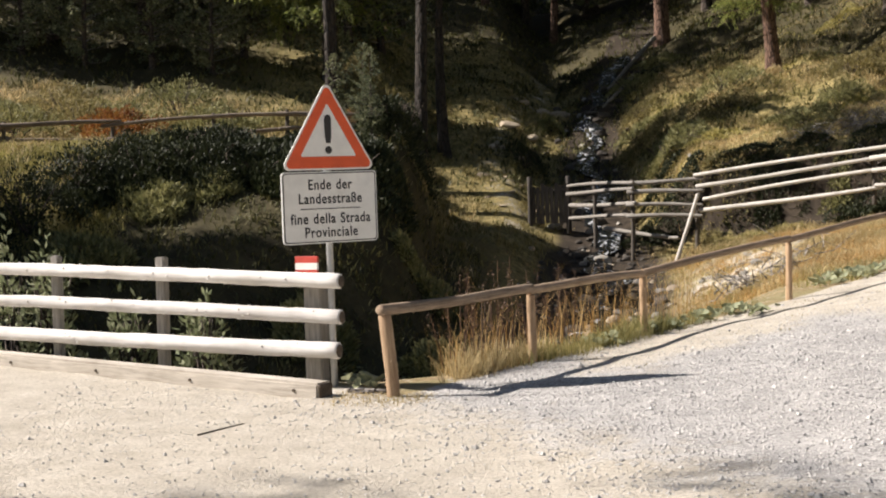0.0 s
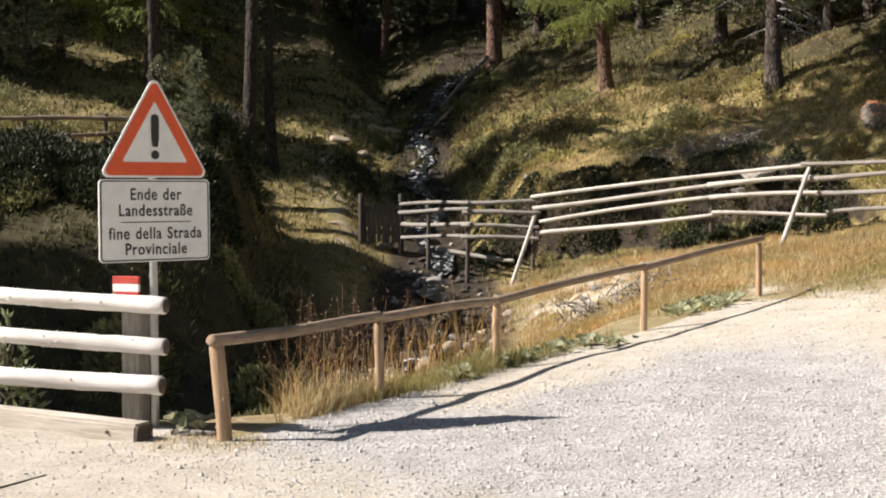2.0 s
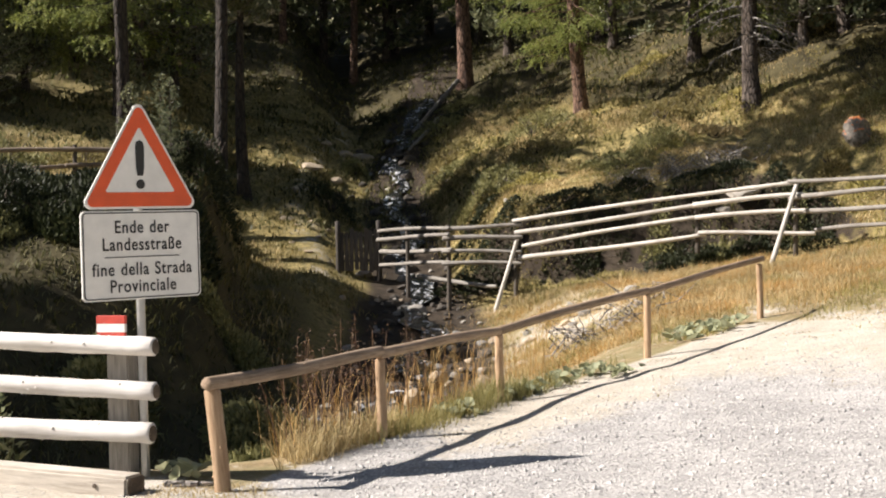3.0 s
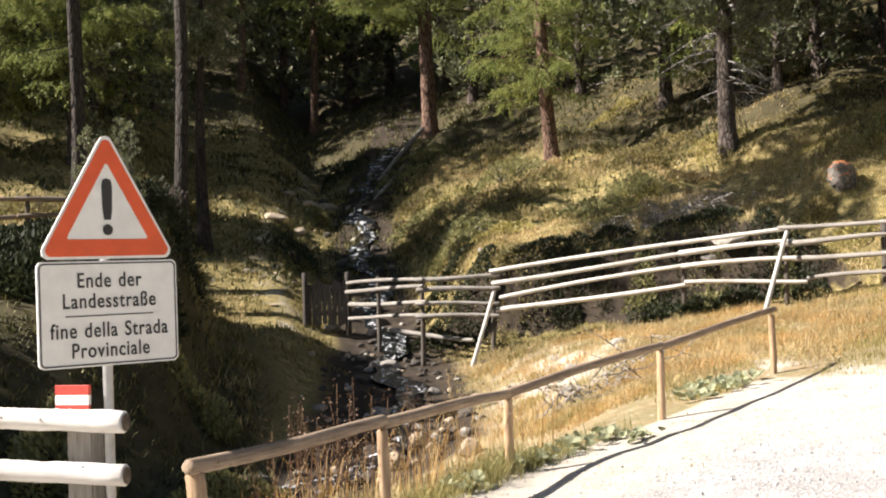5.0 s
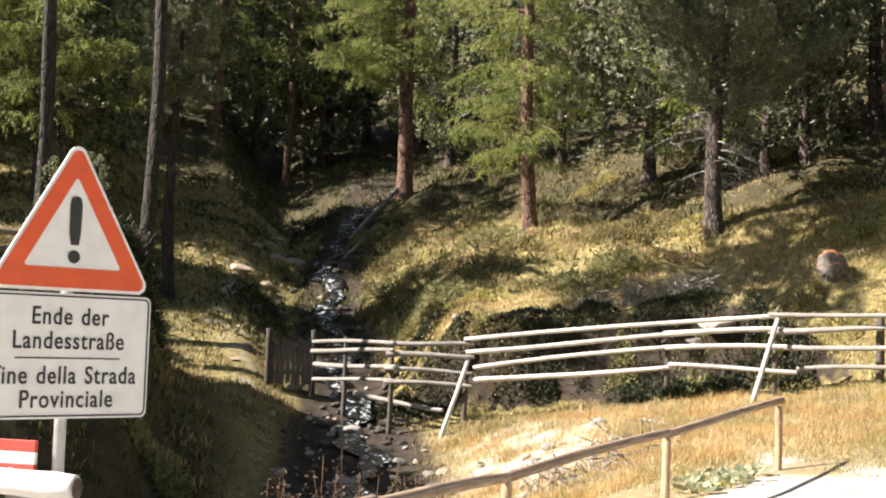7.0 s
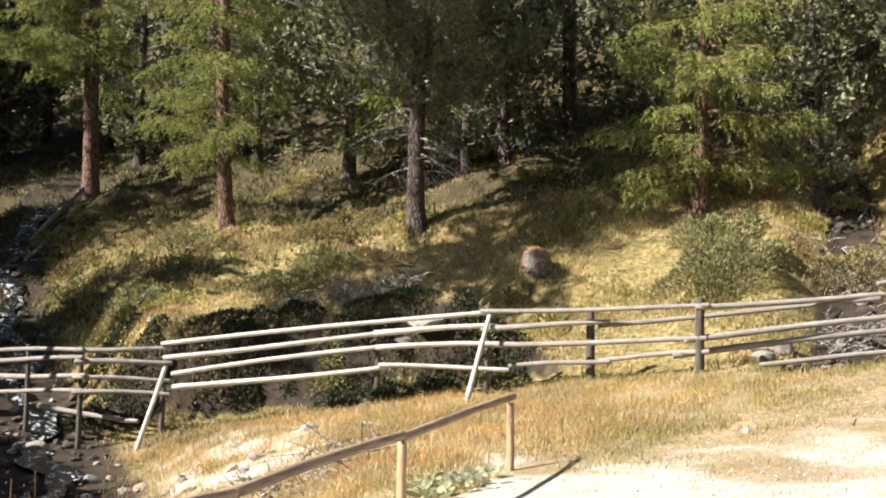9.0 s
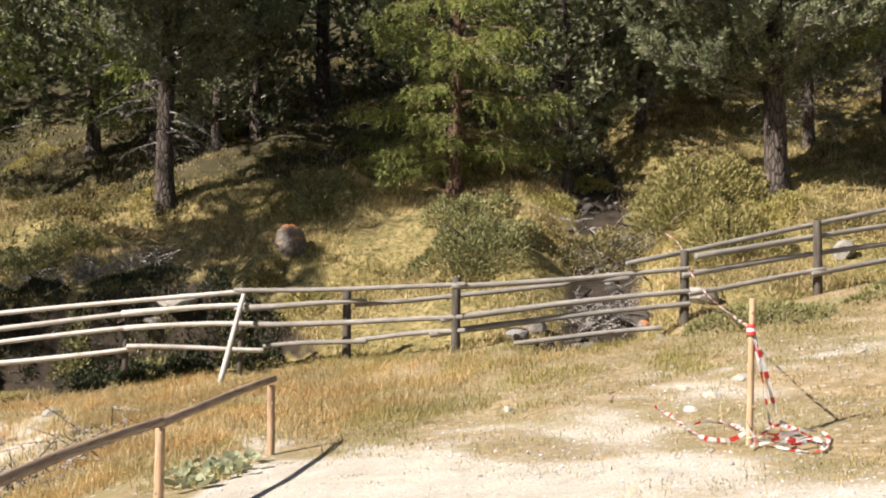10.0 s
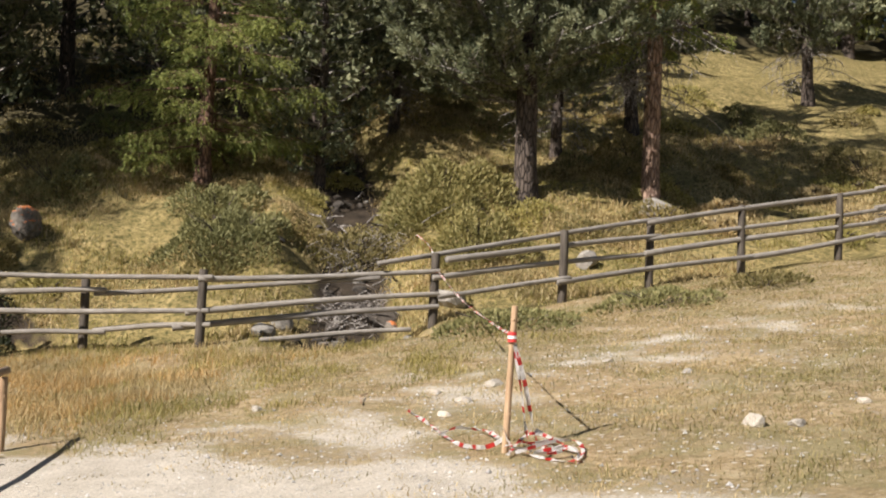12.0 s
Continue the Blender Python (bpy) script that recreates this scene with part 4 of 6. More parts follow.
def conifer(name, at, label, style, height, r, low, reach, bark_mat, seed, lean=0.0, turn=0.0, fine=1.0, full=10.0, dead_from=None, one_side=None, dense=1.0, bias=0.5):
    """style larch: drooping feathery fans; style pine: upswept limbs with brushes of needles.
    fine: above 0.5 for trees seen near, less for coarser far ones; full: the height up to which the crown is seen near;
    dense: how closely the limbs follow one another."""
    rng = np.random.default_rng(seed)
    tree = thing(name, at, label, "tree", "hillside trees")
    tree.rotation_euler = (0, 0, turn)
    trunk_of(tree, height, r, bark_mat, seed, lean)
    leaf, sticks = Tris(), []
    z = low
    while z < height - 0.3:
        f = (z - low) / max(height - low, 0.1)
        near = fine if z < full else min(fine, 0.3 if fine > 0.5 else 0.1)
        span0 = reach * (1 - f) ** 0.7 * (0.72 + 0.28 * min(1, f * 8))
        for _ in range(int(rng.integers(2, 4))):
            span = span0 * rng.uniform(0.5, 1.18) + 0.25
            a = rng.uniform(0, 6.28)
            if one_side is not None and rng.uniform() < bias:
                a = one_side + rng.normal(0, 0.7)
            if bias > 0.7 and z < 6.5 and math.cos(a - one_side) < -0.1:
                continue
            rise = rng.uniform(-0.20, 0.16) if style == "larch" else rng.uniform(-0.12, 0.38)
            u = np.linspace(0, 1, 7 if near > 0.5 else 4)
            bow = (0.10 * u - 0.62 * u**2 + 0.42 * u**3) if style == "larch" else (-0.10 * u + 0.30 * u**2)
            sw = a + rng.uniform(0.1, 0.4) * np.sin(u * 3 + z * 7)
            spine = np.stack([np.cos(sw) * span * u, np.sin(sw) * span * u, rise * span * u + bow * span], 1) + np.array([lean * z, 0, z])
            sticks.append(([tuple(p) for p in spine], 0.010 + 0.010 * span, 0.004))
            (larch_limb if style == "larch" else pine_limb)(leaf, rng, sticks, spine, u, span, near)
        z += (rng.uniform(0.20, 0.42) if z < full else rng.uniform(0.4, 0.7)) * (1.0 if fine > 0.5 else 1.25) / dense
    sticks_mesh("branchwork", sticks, M_TWIG if style == "pine" else bark_mat, tree, "thin bare branches", 3)
    leaf.mesh("crown", M_LARCH if style == "larch" else M_SPRUCE if fine < 0.5 else M_PINE, tree, "feathery light green needles" if style == "larch" else "dense dark green needle clumps")
    if dead_from is not None:
        dead = []
        zz = dead_from
        while zz < low + 1.0:
            a, span = rng.uniform(0, 6.28), rng.uniform(0.6, 2.0)
            lift = rng.uniform(-0.1, 0.2)
            limb = [(math.cos(a + 0.3 * q) * span * q, math.sin(a + 0.3 * q) * span * q, zz + lift * span * q - 0.42 * span * q * q) for q in np.linspace(0, 1, 5)]
            dead.append((limb, 0.022, 0.007))
            for _ in range(9):
                q = rng.uniform(0.25, 1)
                o = [float(np.interp(q, np.linspace(0, 1, 5), [v[k] for v in limb])) for k in range(3)]
                dd = rng.normal(0, 0.16, 3)
                dead.append(([tuple(o), (o[0] + dd[0], o[1] + dd[1], o[2] - 0.10 + dd[2] * 0.4), (o[0] + 1.7 * dd[0], o[1] + 1.7 * dd[1], o[2] - rng.uniform(0.2, 0.5))], 0.010, 0.004))
            zz += rng.uniform(0.05, 0.11)
        sticks_mesh("dead_branchwork", dead, M_TWIG, tree, "tangle of dead grey lower twigs", 3)
    return tree


def planted(x, y):
    return (x, y, ground_z(x, y))


def more(source, x, y, turn, size, label=""):
    t = copy_thing(source, Matrix.Translation((x, y, ground_z(x, y))) @ pose(0, 0, 0, 0, 0, turn))
    t.scale = (size, size, size)
    return tagged(t, label)


# ---- the trees that stand out ----
conifer("larch_tree", planted(8.27, 53.4), "tall larch with a reddish bare lower trunk", "larch", 21, 0.30, 4.6, 3.6, M_BARKRED, 1, full=9.5, one_side=3.3, dense=1.1)
conifer("larch_tree", planted(10.25, 41.6), "leaning larch with long drooping light green branches", "larch", 17, 0.22, 2.4, 3.0, M_BARKRED, 2, -0.035, full=8.5, dense=1.25)
conifer("pine_tree", planted(13.75, 35.6), "dark pine with a thick trunk and dead lower twigs", "pine", 15, 0.23, 3.1, 3.3, M_BARK, 3, 0.012, dead_from=1.5, full=7.5, dense=1.7, one_side=-0.8, bias=0.3)
conifer("larch_tree", planted(23.2, 43.9), "slender larch with a pale pinkish bare trunk", "larch", 18, 0.17, 5.5, 2.2, M_BARKPINK, 4, full=8, fine=0.4)
conifer("larch_tree", planted(18.7, 29.8), "young larch branched down to the ground in light green", "larch", 12.4, 0.19, 0.8, 2.8, M_BARKRED, 5, full=9, dense=1.15)
conifer("larch_tree", planted(25.0, 21.6), "larch with a straight orange-brown bare lower trunk", "larch", 16, 0.22, 3.75, 1.7, M_BARKPINK, 6, full=7, dead_from=2.6)
conifer("pine_tree", planted(22.5, 23.2), "bushy bluish green pine with a dark thick trunk", "pine", 16, 0.27, 2.0, 3.3, M_BARK, 7, full=7.0, one_side=2.6, dense=2.5)
conifer("larch_tree", planted(-4.01, 39.5), "tall larch with drooping light green branches above the bank", "larch", 11.5, 0.235, 2.8, 4.2, M_BARK, 8, full=8.5, one_side=3.9, dense=1.5, bias=0.8)
conifer("pine_tree", planted(-0.46, 38.2), "tall dark pine with a thick shaded trunk", "pine", 9, 0.18, 5.0, 1.3, M_BARKSHADE, 9, full=9, fine=0.6, dense=1.4)
# crown kept above the view, set high and dense to shade the slope
conifer("pine_tree", planted(-0.93, 34.6), "tall dark pine with a long bare trunk", "pine", 25, 0.19, 12.0, 3.0, M_BARKSHADE, 10, full=1, fine=0.4, dense=3.0)
# two added pines, crowns out of view, only to shade slope and fence bank
conifer("pine_tree", planted(-3.33, 33.2), "added slender pine whose unseen high crown casts shade", "pine", 25, 0.17, 13.4, 2.4, M_BARKSHADE, 12, full=1, fine=0.4, dense=3.2)
conifer("pine_tree", planted(-3.1, 30.8), "added slender pine whose unseen high crown casts shade", "pine", 14.5, 0.15, 8.2, 2.6, M_BARKSHADE, 13, full=1, fine=0.4, dense=3.2)

# ---- coarser trees for the wood behind, copied about ----
wood_pine = conifer("pine_tree", planted(-24, 46.0), "dark pine of the wood, branched low", "pine", 13, 0.19, 0.9, 2.9, M_BARK, 21, fine=0.3, full=9, dense=1.25)
wood_spruce = conifer("pine_tree", planted(17.8, 38.5), "dark pine of the wood, branched to the ground", "pine", 14, 0.18, 0.4, 2.7, M_BARK, 22, fine=0.3, full=9, dense=1.35)
wood_larch = conifer("larch_tree", planted(15.6, 40.6), "larch of the wood with hanging branches", "larch", 18, 0.18, 1.2, 2.7, M_BARK, 23, fine=0.3, full=9)
wood_red = conifer("larch_tree", planted(4.5, 63), "larch of the wood with a reddish trunk", "larch", 18, 0.2, 4.5, 2.4, M_BARKRED, 24, fine=0.3, full=9)
far_pine = conifer("pine_tree", planted(-3.4, 66.5), "dark pine deep in the wood", "pine", 14, 0.18, 0.6, 2.9, M_BARK, 25, fine=0.15, full=10, dense=1.2)
far_larch = conifer("larch_tree", planted(20.5, 58), "larch deep in the wood", "larch", 17, 0.18, 1.5, 2.7, M_BARK, 26, fine=0.15, full=10)
slope_pine = conifer("pine_tree", planted(30.7, 26.4), "dark pine on the slope with dead lower twigs", "pine", 12, 0.19, 1.6, 2.5, M_BARK, 27, fine=0.6, full=7, dead_from=0.8, dense=1.2)
for src, x, y, turn, size in ((slope_pine, 24.4, 29.4, 200, 0.75), (wood_spruce, 21.3, 28.7, 100, 0.7), (wood_spruce, 23.4, 31.4, 10, 0.9), (slope_pine, 27.0, 26.0, 90, 0.8), (slope_pine, 40.2, 26.2, 30, 1.1),
                              (wood_pine, 14.4, 42.6, 310, 1.1), (wood_spruce, 21.8, 36.5, 100, 1.0), (wood_pine, 26.5, 33.0, 20, 1.1), (wood_spruce, 24.6, 35.2, 220, 0.9),
                              (wood_spruce, 13.5, 49.5, 50, 1.0), (wood_larch, 16.8, 45.5, 90, 1.0), (wood_pine, 18.6, 41.6, 10, 1.0), (wood_pine, 16.4, 38.2, 140, 0.75),
                              (wood_spruce, 0.8, 70, 10, 1.1), (wood_spruce, 3.4, 71, 130, 1.1), (wood_red, 1.2, 61.5, 40, 0.9), (wood_spruce, 10.8, 57, 77, 1.1), (wood_pine, 13.6, 52, 300, 1.1)):
    more(src, x, y, turn, size)


def keeps_sun(x, y, size):
    """True where a tree's shadow would fall across the sunny strips of the path, the terrace or the heath slope."""
    if x > 4 or y > 58:
        return False
    across = y - 0.102 * (1.2 - x)
    return any(a - 1.3 * size < across < b + 1.3 * size for a, b in ((31.8, 37.4), (41.8, 43.3), (55.6, 57.2)))


rng = random.Random(77)
count = 0
taken = [(8.27, 53.4), (10.25, 41.6), (13.75, 35.6), (18.7, 29.8), (25, 21.6), (22.5, 23.2), (-4, 39.5), (-0.9, 37), (23.2, 43.9), (7.5, 58.5), (5.5, 58), (10, 47), (12, 47)]
while count < 64:
    b, d = radians(rng.uniform(-26, 84)), 44 + 50 * rng.random() ** 1.3
    x, y = d * math.sin(b), d * math.cos(b)
    size = rng.uniform(0.85, 1.3)
    if any(math.hypot(x - p, y - q) < 2.6 for p, q in taken) or (y < 57 and abs(x - np.interp(y, [36, 45, 60, 95], [4, 4.6, 8, 14])) < 3.6) or keeps_sun(x, y, size) or (b > 1.0 and d < 58) or (32 < x < 54 and 23 < y < 36):
        continue
    taken.append((x, y))
    more(rng.choice((wood_pine, wood_spruce, wood_larch) if d < 56 else (far_pine, far_pine, far_larch)), x, y, rng.uniform(0, 360), size)
    count += 1
# the wood on the sun's side, whose shade fills the gully, and one larch by the road
for k in range(30):
    x, y = -10.5 - 11 * rng.random(), 14.6 + 6.4 * rng.random()
    more(rng.choice((wood_pine, wood_spruce, wood_larch)), x, y, rng.uniform(0, 360), max(0.35, ((1.6 - x) / 1.24 - 2.2) / 14.5 * rng.uniform(0.85, 1.0)))
for x, y, size in ((-1.9, 26.3, 0.15), (-1.6, 24.6, 0.14), (-2.2, 22.9, 0.15), (-2.7, 30.9, 0.16)):
    more(wood_spruce, x, y, rng.uniform(0, 360), size, "young dark conifer on the edge of the bank")
# the wood left of the path, which shades it but for a few sunny strips
for x, y, size in ((-3.9, 40.6, 0.62), (-7.0, 41.4, 0.6), (-2.9, 47.6, 0.8), (-4.8, 49.2, 0.95), (-3.2, 51.6, 0.85), (-6.4, 46.8, 0.9), (-7.8, 51.5, 1.1), (-2.4, 53.2, 0.8), (-8.6, 49.0, 1.1)):
    more(wood_spruce if (x * 7) % 3 < 1.6 else wood_pine, x, y, rng.uniform(0, 360), size)
# the dark wood that closes the gully and the slope
for x, y, size in ((6.3, 66, 1.1), (6.8, 67, 1.2), (10.8, 64, 1.1), (-1, 67, 1.2), (3.2, 66, 1.2), (8.9, 69, 1.3), (-11.5, 53, 1.1), (-11, 48, 1.0),
                   (29, 33, 1.0), (27.5, 37, 1.1), (22.6, 33.6, 0.9), (48, 38, 1.2), (53, 43, 1.3), (58, 44, 1.3), (66, 40, 1.3), (70, 36, 1.4), (74, 30, 1.4), (68, 46, 1.4), (61, 48, 1.4), (48, 44, 1.2), (43, 37, 1.1)):
    more(far_pine if math.hypot(x, y) > 52 else wood_spruce if (x * 7) % 3 < 1.8 else wood_pine, x, y, rng.uniform(0, 360), size)
# the dark wood over the terrace
for x, y, size in ((-15.6, 38.7, 0.5), (-13.5, 38.9, 0.48), (-11.4, 38.5, 0.45), (-9.4, 38.8, 0.5), (-7.5, 38.6, 0.42), (-17.8, 38.8, 0.55), (-13, 40.5, 0.8), (-16.5, 41.5, 0.9), (-10.2, 41.2, 0.8), (-19.5, 40, 0.9), (-22.5, 41.5, 1.0), (-9.6, 48.4, 0.8), (-14.5, 48.8, 1.0), (-18, 48.5, 1.1)):
    more(wood_spruce if (x * 5) % 3 < 2.0 else wood_pine, x, y, rng.uniform(0, 360), size)
for x, y in ((56, 23), (60, 31), (64, 26), (57, 33.5), (61, 36), (66, 35), (72, 40.5), (76, 37), (65, 41.5), (80, 41), (70, 33)):
    more(far_pine, x, y, rng.uniform(0, 360), 1.2)
more(wood_larch, -15.0, 5.2, 20, 0.95, "larch beside the road, branched low")


# ---- shrubs ----
def shrub(name, x, y, w, h, material, seed, label, leaf=(0.034, 0.072), n=2600, d=None):
    """A low bush: leaves crowding the skin of a lumpy dome over a few stems."""
    g = np.random.default_rng(seed)
    d, n = d or w, int(1.7 * n)
    s = thing(name, planted(x, y), label, "shrub", "shrubs on the slope")
    t, q = g.uniform(0, 6.283, n), np.sqrt(g.uniform(0, 1, n))
    lump = 1 + 0.22 * np.sin(3 * t + seed) + 0.15 * np.sin(5 * t + 2 * seed)
    px, py = np.cos(t) * q * w / 2 * lump, np.sin(t) * q * d / 2 * lump
    top = np.sqrt(np.clip(1 - q**2, 0.02, 1)) * h * (0.8 + 0.25 * np.sin(px * 5 / w * 2 + seed) * np.cos(py * 7 / d * 2))
    pz = top * g.uniform(0.55, 1.05, n) ** 0.6
    base_z = land(x + px, y + py) - ground_z(x, y)
    c = np.stack([px, py, pz + base_z], 1)
    way = unit(np.stack([px / w, py / d, 0.5 + 0.5 * pz / h], 1) + g.normal(0, 0.45, (n, 3)))
    side = unit(np.cross(way, g.normal(0, 1, (n, 3))))
    tr = Tris()
    tr.blades(c, way, side, g.uniform(*leaf, n) * 1.6, g.uniform(*leaf, n) * 0.6)
    tr.mesh("foliage", material, s)
    stems = []
    for k in range(14):
        a, rr = g.uniform(0, 6.28), g.uniform(0.3, 0.9)
        stems.append(([(0, 0, -0.05), (math.cos(a) * rr * w * 0.25, math.sin(a) * rr * d * 0.25, h * 0.45), (math.cos(a) * rr * w * 0.45, math.sin(a) * rr * d * 0.45, h * 0.8)], 0.02, 0.006))
    sticks_mesh("stemwork", stems, M_BARK, s, "", 3)
    return s


shrub("juniper_shrub", 16.2, 25.4, 2.3, 0.75, M_SHRUB, 1, "broad grey-green juniper bush on dry grass", n=6000)
shrub("juniper_shrub", 17.2, 27.2, 1.8, 0.8, M_SHRUB, 2, "rounded grey-green juniper bush", n=3500)
shrub("bush", 21.2, 24.4, 2.8, 1.15, M_GREENMIX, 3, "mounded yellow-green bush beside the stony brook", (0.045, 0.09), n=7000)
shrub("bush", 20.0, 22.2, 2.0, 0.9, M_GREENMIX, 4, "low yellow-green bush beside the brook", (0.04, 0.08), n=3500)
shrub("juniper_shrub", 15.6, 17.6, 2.2, 0.26, M_SHRUB, 5, "low spreading juniper below the fence", n=1500)
shrub("juniper_shrub", 18.2, 16.6, 2.0, 0.24, M_SHRUB, 6, "low spreading juniper below the fence", n=1100)
shrub("juniper_shrub", 20.5, 16.0, 1.5, 0.22, M_GREEN, 7, "low spreading juniper below the fence", n=700)
g0 = random.Random(12)
# bushes on the bank behind the fence, mostly coloured as if in shade
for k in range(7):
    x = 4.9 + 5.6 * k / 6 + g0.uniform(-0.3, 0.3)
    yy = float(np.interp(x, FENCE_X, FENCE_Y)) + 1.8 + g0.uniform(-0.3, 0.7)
    shrub("bush", x, yy, g0.uniform(0.8, 1.8), g0.uniform(0.15, 0.36), M_SHADELEAF, 30 + k, "low bush on the shade-darkened bank", n=1100)
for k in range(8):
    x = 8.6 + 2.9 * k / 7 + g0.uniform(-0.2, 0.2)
    shrub("bush", x, float(np.interp(x, FENCE_X, FENCE_Y)) + 1.3 + g0.uniform(-0.3, 0.5), g0.uniform(0.6, 1.1), g0.uniform(0.15, 0.4), M_SHADELEAF if k % 3 else M_SHRUB, 50 + k, "low bush on the shade-darkened bank", n=700)
for k in range(16):
    y = g0.uniform(13.5, 24.5)
    x = g0.uniform(-2.0 - 0.22 * y, 0.2)
    shrub("bush", x, y, g0.uniform(1.0, 2.0), g0.uniform(0.25, 0.5), M_SHRUB, 60 + k, "dark shaded bush on the gully bank", (0.06, 0.12), n=1500)
# bushes of the left bank: near-black leaf colour stands in for its shade
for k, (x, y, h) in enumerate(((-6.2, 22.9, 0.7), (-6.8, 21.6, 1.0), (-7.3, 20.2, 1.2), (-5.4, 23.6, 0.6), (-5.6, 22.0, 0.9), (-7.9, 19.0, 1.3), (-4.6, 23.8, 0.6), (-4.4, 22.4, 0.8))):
    shrub("bush", x, y, 1.7, h, M_SHADELEAF, 960 + k, "tall dark bush on the bank below the terrace, shade in its leaf colour", n=1500)
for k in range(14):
    shrub("bush", -1.2 + g0.uniform(-0.3, 0.2), 24.6 + 0.52 * k + g0.uniform(-0.2, 0.2), g0.uniform(0.9, 1.4), g0.uniform(0.7, 1.0), M_SHADELEAF, 940 + k, "dark bush on the brink of the bank, shade in its leaf colour", n=1100)
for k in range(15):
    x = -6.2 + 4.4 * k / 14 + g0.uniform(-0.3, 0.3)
    shrub("bush", x, 23.4 + 0.10 * x + g0.uniform(-1.4, 0.8), g0.uniform(1.2, 2.2), g0.uniform(0.25, 0.5), M_SHADELEAF, 90 + k, "dark dense bush on the bank below the terrace, shade in its leaf colour", (0.06, 0.12), n=1800)
for k in range(30):
    b, d = radians(g0.uniform(8, 62)), g0.uniform(31, 46)
    x, y = d * math.sin(b), d * math.cos(b)
    if y < np.interp(x, FENCE_X, FENCE_Y) + 2.5 or abs(x - 4.3) < 1.5:
        continue
    shrub("bush", x, y, g0.uniform(1.0, 2.6), g0.uniform(0.35, 0.8), g0.choice((M_SHRUB, M_GREEN, M_SHRUB, M_GREEN)), 120 + k, "low heathy bush on the slope", n=1500)
for k in range(80):
    b, d = radians(g0.uniform(7, 64)), g0.uniform(29, 47)
    x, y = d * math.sin(b), d * math.cos(b)
    if y < np.interp(x, FENCE_X, FENCE_Y) + 1.5 or abs(x - 4.3) < 1.5:
        continue
    shrub("heath_cushion", x, y, g0.uniform(0.6, 1.7), g0.uniform(0.16, 0.42), g0.choice((M_GRASS, M_GREENISH, M_GREENISH, M_GREEN)), 700 + k, "low cushion of heath on the slope", (0.035, 0.08), n=700)
for k in range(1, 13):
    y = 31 + 20 * k / 12
    x = float(np.interp(y, [30, 31, 36, 42, 45, 48.5, 56], [3.6, 3.6, 3.9, 4.3, 4.6, 5.5, 7.4])) + (1 if k % 4 else -1) * g0.uniform(1.2, 2.0)
    shrub("bush", x, y, g0.uniform(0.9, 1.8), g0.uniform(0.35, 0.75), g0.choice((M_SHADELEAF, M_SHRUB, M_GREEN)), 900 + k, "low bush overhanging the brook", n=1100)
for k, (x, y, w, h, m) in enumerate(((-10, 27.8, 2.4, 0.9, M_SHRUB), (-7.8, 28.4, 2.0, 0.8, M_RUST), (-5.6, 29.0, 2.2, 1.0, M_SHRUB), (-3.8, 29.2, 1.8, 0.8, M_GREEN), (-9.0, 29.6, 2.0, 1.0, M_GREEN), (-2.2, 29.6, 1.6, 0.7, M_RUST), (-11.5, 30.4, 2.2, 0.9, M_SHRUB), (-8.6, 31.0, 2.4, 1.0, M_SHRUB), (-6.4, 31.2, 2.0, 0.9, M_GREEN), (-4.6, 32.0, 2.2, 0.9, M_SHRUB), (-10.2, 32.4, 2.6, 1.1, M_GREEN), (-12.8, 28.6, 2.0, 0.8, M_RUST), (-7.4, 33.4, 2.4, 1.2, M_SHRUB),
                                     (-1.9, 30.6, 1.8, 1.0, M_GREEN), (-1.4, 33.4, 1.6, 0.8, M_SHRUB), (-0.8, 31.6, 1.4, 0.5, M_GREEN), (-1.8, 36.0, 1.8, 1.0, M_SHRUB), (-2.6, 34.6, 1.8, 1.1, M_SHADELEAF), (-1.6, 38.6, 1.8, 0.9, M_GREEN), (-0.9, 41.0, 1.5, 0.6, M_GREEN))):
    shrub("bush", x, y, w, h, m, 200 + k, "autumn-tinted bush on top of the bank", n=1800)
for k, (x, y) in enumerate(((-4.35, 10.75), (-3.85, 10.55), (-3.0, 10.3), (-2.2, 10.0))):
    shrub("leafy_sapling", x, y, 0.55, (1.38 if k < 2 else 0.75) - ground_z(x, y), M_LEAF, 300 + k, "leafy green sapling rising behind the log fence", (0.04, 0.08), n=330)


# ---- grass ----
def grass(name, label, n, box, keep, material, height, width, spread, seed, blades=6, lean=0.35):
    """Tufts scattered over a box of the plan (x0, x1, y0, y1), thinned by keep(x, y) in 0..1."""
    g = np.random.default_rng(seed)
    x, y = g.uniform(box[0], box[1], n), g.uniform(box[2], box[3], n)
    ok = g.uniform(0, 1, n) < keep(x, y)
    x, y = x[ok], y[ok]
    m = len(x)
    scale = g.uniform(0.55, 1.25, m) * (1 + 0.35 * wave(x, y, 2.2, seed))
    X, Y = np.repeat(x, blades) + g.normal(0, spread, m * blades), np.repeat(y, blades) + g.normal(0, spread, m * blades)
    Zg = land(X, Y) - 0.02
    a = g.uniform(0, 6.283, m * blades)
    tilt = g.uniform(0.05, lean, m * blades)
    way = unit(np.stack([np.cos(a) * tilt, np.sin(a) * tilt, np.ones(m * blades)], 1))
    side = np.stack([-np.sin(a), np.cos(a), np.zeros(m * blades)], 1)
    bend = np.stack([np.cos(a), np.sin(a), -0.2 * np.ones(m * blades)], 1)
    t = Tris()
    t.bent(np.stack([X, Y, Zg], 1), way, side, height * np.repeat(scale, blades) * g.uniform(0.6, 1.2, m * blades), width * g.uniform(0.6, 1.3, m * blades), bend * g.uniform(0.1, 0.8, (m * blades, 1)))
    return tagged(t.mesh(name, material), label, "grass", kind="stuff")


